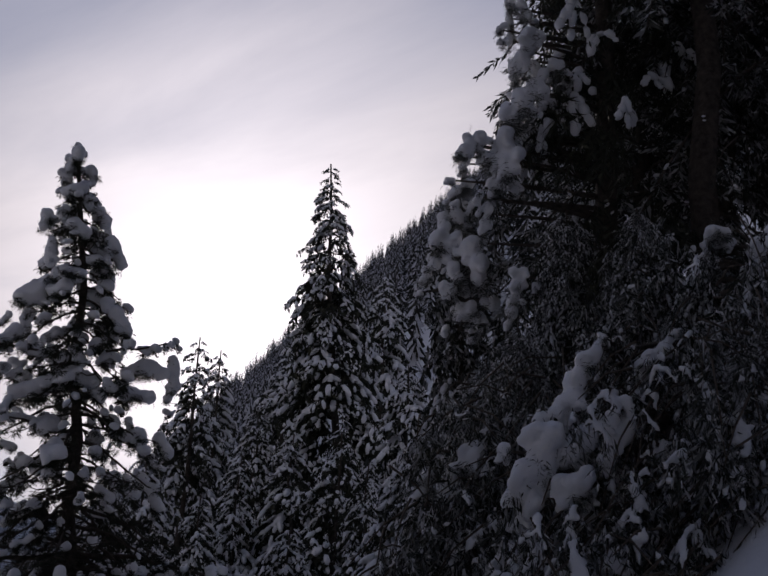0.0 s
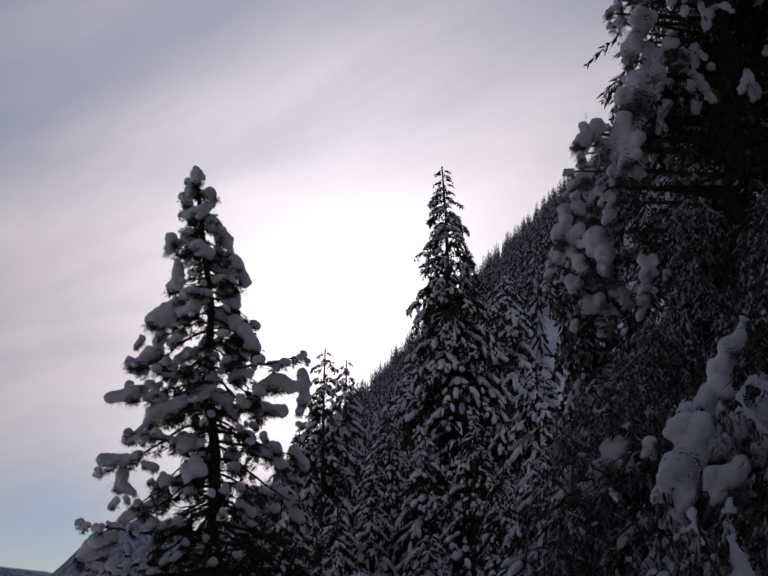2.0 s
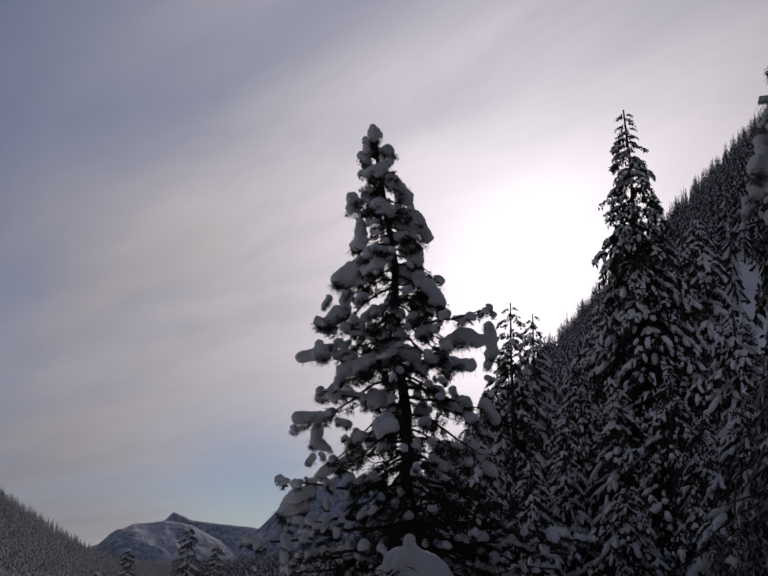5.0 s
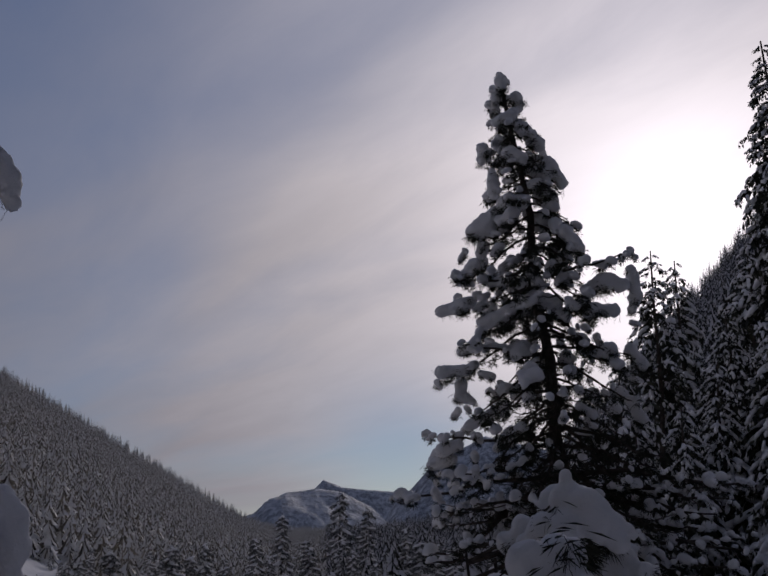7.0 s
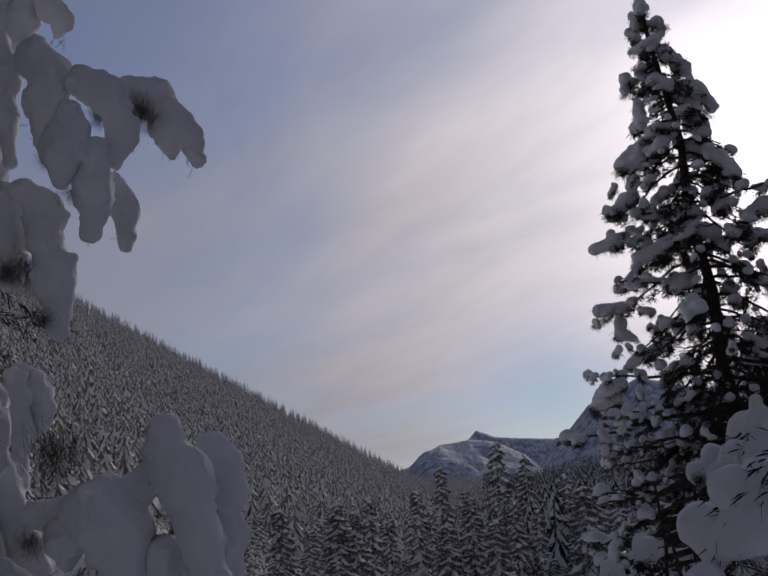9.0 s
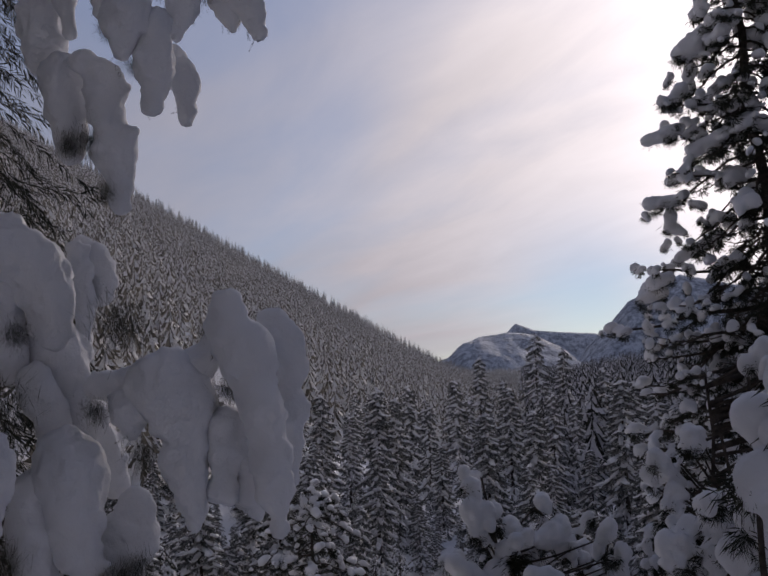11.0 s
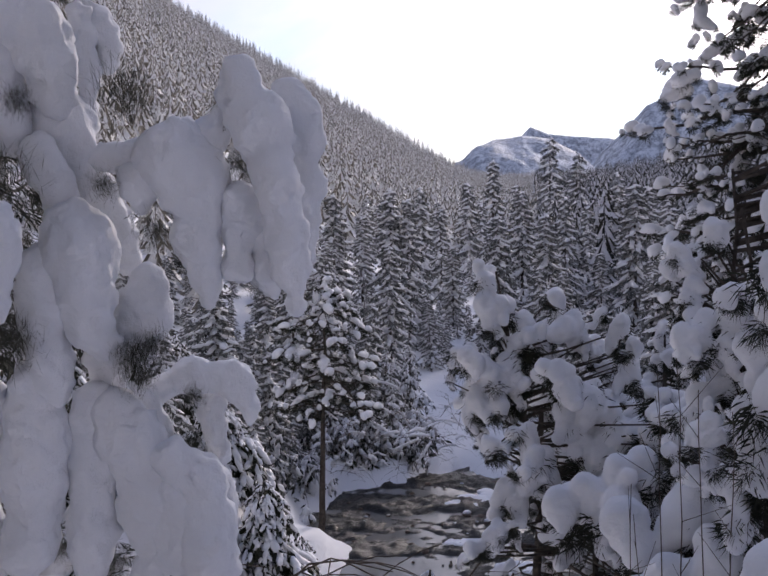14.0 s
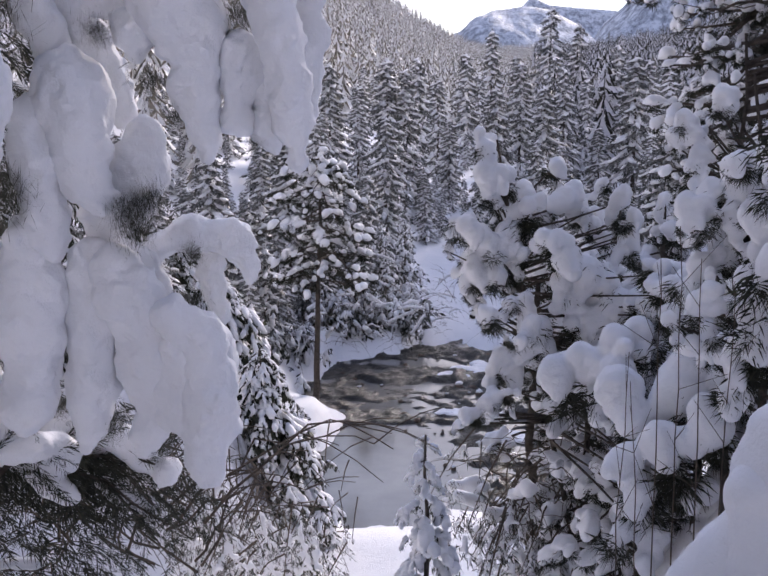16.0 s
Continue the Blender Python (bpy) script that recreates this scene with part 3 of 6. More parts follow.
def chain(pile, pts, radii, rng, knobs=0.0):
    """Overlapping uneven balls along points, to be fused into one body of snow."""
    pts, radii = np.asarray(pts, dtype=float), np.asarray(radii, dtype=float)
    seg = np.linalg.norm(np.diff(pts, axis=0), axis=1)
    total = seg.sum()
    n = max(2, int(total / (0.5 * radii.mean())) + 1)
    t = np.concatenate([[0], seg.cumsum()])
    u = np.linspace(0, total, n)
    p = np.stack([np.interp(u, t, pts[:, k]) for k in range(3)], axis=1)
    r = np.interp(u, t, radii) * rng.uniform(0.85, 1.15, n)
    p += rng.normal(0, 0.12, (n, 3)) * r[:, None]
    m = np.eye(3)[None] * r[:, None, None]
    pile.scatter(ROUND, m, p, rng)
    k = np.nonzero(rng.uniform(0, 1, n) < knobs)[0]
    if len(k):
        o = rng.normal(0, 1, (len(k), 3)) * np.array([1, 0.7, 0.6])
        rk = r[k] * rng.uniform(0.45, 0.75, len(k))
        pile.scatter(ROUND, np.eye(3)[None] * rk[:, None, None], p[k] + unit(o) * (r[k] * 0.75)[:, None], rng)
    return p, r


CLOUDS = bpy.data.textures.new("snow_relief", "CLOUDS")
CLOUDS.noise_scale, CLOUDS.noise_depth = 0.11, 3


CRUMBS = bpy.data.textures.new("snow_crumbs", "CLOUDS")
CRUMBS.noise_scale, CRUMBS.noise_depth = 0.035, 2


def fused(name, pile, voxel, parent, label="", relief=0.0, smooth=3, mat=SNOW):
    ob = part(name, pile, mat, parent, label)
    md = ob.modifiers.new("fuse", "REMESH")
    md.mode, md.voxel_size, md.use_smooth_shade = "VOXEL", voxel, True
    sm = ob.modifiers.new("soften", "SMOOTH")
    sm.factor, sm.iterations = 0.5, smooth
    if relief:
        dp = ob.modifiers.new("relief", "DISPLACE")
        dp.texture, dp.strength, dp.mid_level, dp.texture_coords = CLOUDS, relief, 0.5, "LOCAL"
        if voxel < 0.013:
            dp = ob.modifiers.new("crumbs", "DISPLACE")
            dp.texture, dp.strength, dp.mid_level, dp.texture_coords = CRUMBS, 0.018, 0.5, "LOCAL"
    return ob


SPRAYS_TUFT = [spray_template(95 + k, 66, 0.17, 0.006, 0.3) for k in range(4)]
# ---- snow-laden boughs ----
SMOOTH_BALLS = round_balls(5, 0.14, 29)


def lobe_line(lobe, dist, eye):
    """Centre line and radii of a lobe: depth shift, then azimuth, elevation and half width in thousandths of the distance."""
    d = dist + lobe[0]
    pts = np.array([polar(a, e, d, Vector(eye)) for a, e, w in lobe[1:]])
    rad = np.array([w * 0.001 * d / math.cos(radians(e)) for a, e, w in lobe[1:]])
    return pts, rad


def sag(pile, pts, radii, rng, knobs=0.75):
    """A soft body of snow along a line: close balls, a little uneven, with a few low swellings."""
    t = np.concatenate([[0], np.linalg.norm(np.diff(pts, axis=0), axis=1).cumsum()])
    n = max(3, int(t[-1] / (0.3 * radii.mean())) + 1)
    u = np.linspace(0, t[-1], n)
    p = np.stack([np.interp(u, t, pts[:, c]) for c in range(3)], axis=1)
    r = np.interp(u, t, radii) * (1 + 0.09 * np.sin(u / radii.mean() * 1.9 + rng.uniform(0, 6)) + rng.normal(0, 0.025, n))
    p += rng.normal(0, 0.05, (n, 3)) * r[:, None]
    pile.scatter(SMOOTH_BALLS, np.eye(3)[None] * r[:, None, None], p, rng)
    k = np.nonzero(rng.uniform(0, 1, n) < knobs)[0]
    if len(k):
        o = unit(rng.normal(0, 1, (len(k), 3)))
        rk = r[k] * rng.uniform(0.28, 0.5, len(k))
        pile.scatter(SMOOTH_BALLS, np.eye(3)[None] * rk[:, None, None], p[k] + o * (r[k] * 0.86)[:, None], rng)
    return p, r


def beads(pile, pts, radii, rng):
    """Single caps of snow along a line, each slumped over the end of its twig."""
    t = np.concatenate([[0], np.linalg.norm(np.diff(pts, axis=0), axis=1).cumsum()])
    n = max(2, int(t[-1] / (1.05 * radii.mean())) + 1)
    u = np.linspace(0, t[-1], n)
    p = np.stack([np.interp(u, t, pts[:, c]) for c in range(3)], axis=1)
    r = np.interp(u, t, radii)
    for c, q in zip(p, r):
        for _ in range(2):
            k = q * rng.uniform(0.55, 0.95)
            o = c + rng.normal(0, 0.42, 3) * q
            d = unit(np.array([rng.normal(0, 0.6), rng.normal(0, 0.6), -rng.uniform(0.5, 1.2)]))
            m = np.stack([np.eye(3) * k, np.eye(3) * k * 0.85, np.eye(3) * k * rng.uniform(0.45, 0.7)])
            pile.scatter(SMOOTH_BALLS, m, np.stack([o, o + d * k * 0.55, o + d * k * rng.uniform(1.0, 1.5)]), rng)
    return p, r


def laden(parent, table, seed, label, voxel=0.014, relief=0.03, fringe=26, needle=0.09, back=0.6, fat=1.13, extra=0, clumps=0.0, leaf=NEEDLES, apart=False, beaded=False):
    """Lobes of snow on sagging twigs, with dark needles behind and beneath them, and smaller lobes deeper in."""
    eye, dist, lobes = table
    rng = np.random.default_rng(seed)
    twigs, green, snow = Pile(), Pile(), Pile()
    away = np.array([math.sin(radians(lobes[0][1][0])), math.cos(radians(lobes[0][1][0])), 0.0])
    lines = [lobe_line(lobe, dist, np.array(eye) - np.array(parent.location)) for lobe in lobes]
    for pts, rad in list(lines):
        for _ in range(extra):
            j, f = rng.integers(0, len(pts)), rng.uniform(0.45, 0.8)
            o = pts[j] + rng.normal(0, 1.3, 3) * rad[j] * [1, 1, 0.8] + away * rad[j] * rng.uniform(1.2, 4.0) - [0, 0, rng.uniform(0.2, 2.6) * rad[j]]
            q = o + unit(rng.normal(0, 1, 3) * [1, 1, 0.2] - [0, 0, 0.9]) * rad[j] * rng.uniform(0.8, 1.8)
            lines.append((np.array([o, q]), np.array([1.0, 0.75]) * rad[j] * f))
    ends = []
    for pts, rad in lines:
        if apart:
            snow = Pile()
        p, r = (beads if beaded else sag)(snow, pts + [0, 0, 0.22 * rad.mean() * (clumps > 0)], rad * fat * (0.88 if clumps else 1.0), rng)
        if apart:
            fused("snow_lobe", snow, voxel, parent, label, relief, 2)
        core = pts + away * (0.45 * rad)[:, None] - np.array([0, 0, 0.3]) * rad[:, None]
        tube(twigs, core, np.linspace(0.011, 0.004, len(core)), 5)
        ends.append(core[0])
        k = int(fringe > 0) * max(8, int(fringe * np.linalg.norm(pts[-1] - pts[0]) / 0.2))
        j = rng.integers(0, len(p), k)
        base = p[j] + away * (back * r[j])[:, None] + rng.normal(0, 0.35, (k, 3)) * r[j][:, None] - np.array([0, 0, 0.35]) * r[j][:, None]
        dirs = unit(rng.normal(0, 0.55, (k, 3)) + away * 0.35 + np.array([0, 0, -0.75]))
        green.scatter(SPRAYS_TUFT, frames(dirs, (needle * 0.6 + 0.75 * r[j]) * rng.uniform(0.6, 1.1, k)), base, rng)
        if clumps:                                          # round needle brushes that show beneath the caps
            k = max(2, int(clumps * np.linalg.norm(pts[-1] - pts[0]) / rad.mean()) + 1)
            j = rng.integers(0, len(p), k)
            base = p[j] - np.array([0, 0, 0.75]) * r[j][:, None] - away * (0.12 * r[j])[:, None] + rng.normal(0, 0.36, (k, 3)) * r[j][:, None]
            green.scatter(BRUSHES_HAIR, frames(rng.normal(0, 1, (k, 3)) * [1, 1, 0.3], r[j] * rng.uniform(0.85, 1.25, k)), base, rng)
    if not apart:
        fused("snow_cover", snow, voxel, parent, label, relief, 2)["kind"] = "stuff"
    part("brushwood", twigs, TWIG, parent)["kind"] = "stuff"
    part("needles", green, leaf, parent, "dark green needles under the snow", smooth=False)["kind"] = "stuff"
    return np.array(ends)


def brush(seed, blades, width):
    """A round tuft of pine needles that hangs from its twig."""
    rng = np.random.default_rng(seed)
    v, f = [], []
    for _ in range(blades):
        a, e = rng.uniform(0, 6.283), radians(rng.uniform(-85, 12))
        d = np.array([math.cos(a) * math.cos(e), math.sin(a) * math.cos(e), math.sin(e)])
        o, l = d * 0.15 + rng.normal(0, 0.25, 3), rng.uniform(0.5, 0.85)
        w = unit(np.cross(d, rng.normal(size=3))) * width * rng.uniform(0.6, 1.3)
        k = len(v)
        v += [o, o + d * l * 0.5 + w, o + d * l + np.array([0, 0, -0.12]), o + d * l * 0.5 - w]
        f += [(k, k + 1, k + 2), (k, k + 2, k + 3)]
    return np.array(v), np.array(f)


BRUSHES_HAIR = [brush(480 + k, 170, 0.012) for k in range(4)]


# ---- the snow-laden spruce close by ----
near_spruce = thing("spruce", (0, 0, 0), "young spruce bowed under very thick soft snow", "tree")
ROOT = np.array(polar(-24, 0, 3.7))
trunk = Pile()
tz = np.linspace(float(ground_z(ROOT[0], ROOT[1])) - 0.2, 12.6, 8)
tube(trunk, np.stack([ROOT[0] + 0.05 * np.sin(tz), ROOT[1] + 0.04 * np.cos(tz * 1.3), tz], axis=1), np.linspace(0.09, 0.03, 8), 9)
part("trunk", trunk, BARK, near_spruce)
rng = np.random.default_rng(77)
body = Pile()
k = 1500
bu, ba = rng.uniform(0, 1, k), rng.uniform(0, 6.283, k)
br = 1.15 * (1 - 0.6 * bu) * np.sqrt(rng.uniform(0.02, 1, k))
bp = np.stack([ROOT[0] + br * np.cos(ba) * 0.62 - 0.28, ROOT[1] + br * np.sin(ba) * 0.6 + 0.5, 6.6 + 6.4 * bu], axis=1)
body.scatter(SPRAYS_TUFT, frames(unit(np.stack([np.cos(ba), np.sin(ba), rng.uniform(-1.4, -0.2, k)], axis=1)), rng.uniform(0.28, 0.5, k)), bp, rng)
part("crown", body, NEEDLES, near_spruce, "dark inner branches", smooth=False)["kind"] = "stuff"
UPPER_FINGERS = ((0.098, -0.098, 9.178), 3.4, [
    (0, (-15.3, 23.1, 21), (-14.6, 22.4, 24), (-14.9, 20.4, 16), (-15.0, 19.1, 8)),
    (-0.08, (-13.0, 22.2, 16), (-11.5, 21.7, 19), (-10.8, 19.8, 13), (-11.2, 18.1, 10)),
    (-0.15, (-13.5, 20.5, 18), (-13.9, 18.6, 19), (-14.1, 17.2, 12)),
    (-0.12, (-12.2, 18.4, 19), (-12.4, 15.8, 17), (-12.6, 14.6, 9)),
    (0.02, (-11.3, 17.1, 11), (-10.7, 15.3, 12), (-10.7, 13.7, 8)),
    (0.05, (-10.6, 21.9, 11), (-9.1, 21.7, 17), (-8.4, 20.2, 13), (-8.1, 18.4, 6)),
    (0, (-8.2, 21.1, 9), (-7.2, 19.7, 13), (-6.7, 18.0, 8)),
])
UPPER_BOUGH = ((0.098, -0.098, 9.178), 3.5, [
    (-0.1, (-16.1, 16.6, 12), (-15.0, 15.6, 18), (-14.6, 13.3, 19), (-14.1, 10.7, 17), (-14.1, 9.1, 8)),
    (0, (-17.1, 15.7, 19), (-16.6, 13.7, 19), (-16.5, 12.0, 12)),
    (0, (-17.7, 23.7, 21), (-17.3, 21.4, 18), (-16.8, 19.7, 11), (-16.6, 17.8, 6)),
    (0.1, (-14.8, 26.0, 12), (-13.8, 25.2, 13), (-14.1, 24.5, 6)),
    (0.15, (-16.1, 26.7, 16), (-16.2, 25.0, 16), (-16.4, 23.7, 10)),
    (0.1, (-18.1, 19.6, 21), (-17.8, 16.7, 19)),
    (0.1, (-18.7, 24.4, 23), (-17.5, 27.3, 23), (-14.9, 27.5, 19)),
])
TRUNK_LOBES = ((0.000, 0.000, 9.100), 3.35, [
    (-0.05, (-20.4, 8.6, 28), (-18.5, 8.3, 34), (-17.0, 7.3, 30), (-16.5, 5.4, 21), (-16.6, 4.1, 15)),
    (0, (-19.5, 6.1, 32), (-19.2, 3.6, 27), (-19.0, 2.1, 13)),
    (0.1, (-15.3, 8.3, 15), (-15.0, 6.4, 14), (-14.9, 4.6, 10), (-14.7, 3.3, 6)),
    (0.15, (-15.1, 8.8, 11), (-14.2, 8.1, 16), (-13.7, 6.9, 11), (-13.9, 6.0, 6)),
    (0.05, (-16.3, 3.9, 23), (-16.3, 2.4, 27), (-15.4, 0.6, 23), (-14.4, -1.0, 20), (-13.5, -2.6, 16), (-13.2, -4.1, 10)),
])
COLUMN_LOBES = ((0.000, 0.000, 9.100), 3.25, [
    (0.05, (-17.3, 1.6, 19), (-16.4, -0.7, 19)),
    (-0.05, (-15.6, -1.3, 18), (-15.8, -3.0, 32), (-15.6, -5.1, 31), (-15.2, -7.4, 22), (-14.8, -8.8, 11)),
    (-0.02, (-17.4, -4.0, 24), (-17.5, -6.5, 22), (-17.3, -9.0, 20), (-17.2, -10.3, 16)),
    (0.06, (-12.4, -5.1, 19), (-12.7, -7.0, 25), (-13.1, -8.6, 22)),
    (0.1, (-14.3, -8.2, 21), (-14.4, -10.5, 20)),
    (-0.3, (-20.5, -1.7, 27), (-19.1, -2.0, 18), (-19.7, -4.4, 19), (-20.1, -6.3, 17)),
])
ARM_LOBES = ((0.000, 0.000, 9.100), 3.2, [
    (0.08, (-14.6, 1.3, 9), (-13.6, 1.3, 13), (-12.3, 1.4, 20)),
    (-0.05, (-11.8, 1.3, 21), (-10.8, 1.5, 32), (-9.8, 0.3, 33), (-9.6, -1.4, 27), (-9.6, -3.5, 21), (-9.2, -5.3, 15), (-9.0, -6.3, 7)),
    (0, (-12.6, 0.0, 21), (-12.5, -1.2, 10)),
    (-0.05, (-7.5, -1.1, 21), (-7.6, -2.7, 20), (-7.6, -4.4, 16)),
    (-0.02, (-6.5, -3.1, 18), (-6.1, -4.9, 16), (-5.7, -6.1, 8)),
])
ARM_END = ((0.000, 0.000, 9.100), 3.15, [
    (-0.1, (-7.4, 5.4, 17), (-7.1, 4.3, 26), (-6.2, 2.8, 25), (-5.6, 0.4, 23), (-5.2, -2.3, 21), (-4.8, -4.4, 19), (-4.7, -6.8, 9)),
    (0.02, (-9.0, 2.2, 16), (-7.7, 3.6, 16)),
    (0.05, (-4.8, 4.6, 14), (-4.3, 3.5, 20), (-4.0, 1.7, 16), (-3.8, -0.7, 12), (-3.9, -3.1, 9), (-3.9, -4.1, 6)),
])
HOOK_LOBES = ((0.000, 0.000, 9.100), 3.4, [
    (0, (-11.9, -10.6, 12), (-10.7, -10.0, 16), (-9.3, -10.0, 16), (-8.0, -10.5, 17), (-7.3, -11.7, 12), (-7.3, -12.5, 6)),
    (0.05, (-9.2, -11.4, 14), (-9.3, -12.8, 13), (-8.8, -14.3, 10)),
])
BLANKET = ((-0.017, 0.160, 9.022), 3.1, [
    (0, (-18.8, -9.2, 21), (-18.7, -10.9, 32), (-19.0, -13.1, 30), (-19.1, -15.4, 27), (-19.4, -17.4, 24), (-19.5, -18.7, 12)),
    (0, (-15.6, -9.9, 17), (-15.7, -11.6, 26), (-15.9, -14.1, 25), (-16.2, -16.7, 23), (-16.3, -19.0, 18), (-16.6, -20.2, 8)),
    (-0.05, (-14.7, -10.7, 23), (-13.3, -13.3, 32), (-12.4, -15.4, 36), (-12.3, -17.5, 27), (-13.1, -19.5, 17), (-13.5, -20.4, 7)),
])
BLANKET_END = ((-0.017, 0.160, 9.022), 3.05, [
    (-0.1, (-11.7, -13.5, 19), (-10.0, -15.0, 23), (-9.8, -17.1, 28), (-9.9, -19.2, 27), (-10.1, -21.0, 20), (-10.2, -22.3, 9)),
    (-0.02, (-10.3, -14.0, 16), (-9.1, -15.6, 16), (-8.7, -17.4, 10), (-8.7, -18.6, 6)),
    (-0.05, (-11.2, -16.0, 34), (-11.2, -18.5, 26)),
    (0.15, (-13.9, -9.4, 7), (-12.8, -10.6, 10), (-11.9, -12.1, 8)),
    (0.1, (-12.3, -21.5, 13), (-12.6, -22.2, 8)),
    (0.1, (-21.2, -9.7, 28), (-21.5, -12.7, 28), (-21.8, -15.6, 23)),
])
laden(near_spruce, UPPER_FINGERS, 1, "upper bough with drooping fingers of snow", apart=True, relief=0.06, fat=0.96, voxel=0.012, fringe=5, needle=0.05, back=0.9)
laden(near_spruce, UPPER_BOUGH, 2, "long hanging fingers of snow", apart=True, relief=0.06, fat=0.96, voxel=0.012, fringe=5, needle=0.05, back=0.9)
laden(near_spruce, TRUNK_LOBES, 3, "heavy lobes of snow close to the trunk", apart=True, relief=0.06, fat=0.96, voxel=0.012, fringe=5, needle=0.05, back=0.9)
laden(near_spruce, COLUMN_LOBES, 4, "tall columns of snow on the trunk", apart=True, relief=0.06, fat=0.96, voxel=0.012, fringe=5, needle=0.05, back=0.9)
laden(near_spruce, ARM_LOBES, 5, "outstretched bough with hanging lobes of snow", apart=True, relief=0.06, fat=0.96, voxel=0.012, fringe=5, needle=0.05, back=0.9)
laden(near_spruce, ARM_END, 6, "bulging bough end plastered with snow", apart=True, relief=0.06, fat=0.96, voxel=0.012, fringe=5, needle=0.05, back=0.9)
laden(near_spruce, HOOK_LOBES, 7, "twig bent into a hook by its snow", apart=True, relief=0.06, fat=0.96, voxel=0.012, fringe=5, needle=0.05, back=0.9)
laden(near_spruce, BLANKET, 8, "low bough under a broad blanket of snow", apart=True, relief=0.06, fat=0.99, voxel=0.012, fringe=5, needle=0.05, back=0.9)
laden(near_spruce, BLANKET_END, 9, "broad snow blanket with rounded lobes", apart=True, relief=0.06, fat=0.99, voxel=0.012, fringe=5, needle=0.05, back=0.9)


# ---- boughs and tufts ----
def bough(seed, lobes=3, lumps=7, level=2, blades=44, width=0.045, fat=0.1, droop=0.62, stretch=(1.1, 1.9)):
    """A laden spruce bough along +x, one unit long: clumps of snow on drooping twigs over a fringe of hanging needles."""
    rng = np.random.default_rng(seed)
    snow = Pile()
    gv, gf, lines = [], [], []
    s = np.linspace(0, 1, 7)
    for j in range(lobes):
        s0 = 0.25 if j == 0 else rng.uniform(0.25, 0.6)
        span = (1.0 - s0) * (1.0 if j == 0 else rng.uniform(0.6, 0.95))
        lat = 0.0 if j == 0 else (1 if j % 2 else -1) * rng.uniform(0.45, 0.9)
        x = s0 + span * s * (1 - 0.25 * abs(lat))
        lines.append(np.stack([x, lat * span * s, 0.22 * x - droop * x ** 2 - 0.25 * abs(lat) * span * s ** 2], axis=1))
    for i in range(lumps):
        p = lines[i % lobes]
        u = min(1.0, (i // lobes + rng.uniform(0.3, 1.0)) / math.ceil(lumps / lobes))
        c = np.array([np.interp(u, s, p[:, k]) for k in range(3)])
        t = unit(np.array([np.interp(u + 0.1, s, p[:, k]) - np.interp(u - 0.1, s, p[:, k]) for k in range(3)]))
        r = fat * rng.uniform(0.65, 1.3)
        m = frames(t[None], np.array([[r * rng.uniform(*stretch), r, r * rng.uniform(0.65, 0.9)]]))[0]
        v, f = BALL[level]
        o = Vector((seed * 1.7 + i * 5.3, 0, 0))
        v = np.array([np.array(q) * (1 + 0.45 * noise.noise(Vector(q) * 1.5 + o)) for q in v])
        snow.add(v @ m.T + c + [0, 0, 0.4 * r] + rng.normal(0, 0.15 * r, 3), f)
    for i in range(blades):
        p = lines[i % lobes]
        u = rng.uniform(0.0, 1.0)
        o = np.array([np.interp(u, s, p[:, k]) for k in range(3)]) * (rng.uniform(0.3, 1.0) if i % 5 == 0 else 1.0) + rng.normal(0, 0.025, 3)
        d = unit(np.array([rng.uniform(-0.1, 0.8), rng.normal(0, 0.6), rng.uniform(-1.3, -0.1)]))
        l = rng.uniform(0.12, 0.32)
        w = unit(np.cross(d, rng.normal(size=3))) * width * rng.uniform(0.6, 1.3)
        k = len(gv)
        gv += [o, o + d * l * 0.45 + w, o + d * l, o + d * l * 0.45 - w]
        gf += [(k, k + 1, k + 2), (k, k + 2, k + 3)]
    return (np.concatenate(snow.v), np.concatenate(snow.f)), (np.array(gv), np.array(gf))


BOUGHS_NEAR = [bough(400 + k, 3, 9, 2, 110, 0.016, 0.085) for k in range(7)]
BOUGHS = [bough(410 + k, 3, 7, 1, 40, 0.05, 0.085, 0.62, (1.6, 2.7)) for k in range(7)]
BOUGHS_THIN = [bough(420 + k, 3, 6, 1, 44, 0.045, 0.062, 0.62, (1.6, 2.8)) for k in range(6)]
BOUGHS_LADEN = [bough(450 + k, 3, 8, 2, 60, 0.022, 0.17, 0.7, (1.0, 1.5)) for k in range(6)]
BOUGHS_LACE = [bough(435 + k, 4, 11, 1, 40, 0.014, 0.055, 0.75, (1.3, 2.6)) for k in range(6)]
BOUGHS_FROST = [bough(430 + k, 4, 12, 1, 60, 0.02, 0.032, 0.75, (1.4, 3.2)) for k in range(6)]


def scatter_boughs(snow, green, kinds, dirs, sizes, locs, rng, bare=None):
    """The same bough for snow and needles at each place; a bare one keeps only its needles."""
    pick = rng.integers(0, len(kinds), len(locs))
    m = frames(dirs, sizes)
    for i, (white, dark) in enumerate(kinds):
        ix = np.nonzero(pick == i)[0]
        if len(ix):
            green.scatter([dark], m[ix], locs[ix], rng)
            ix = ix if bare is None else ix[~bare[ix]]
            if len(ix):
                snow.scatter([white], m[ix], locs[ix], rng)


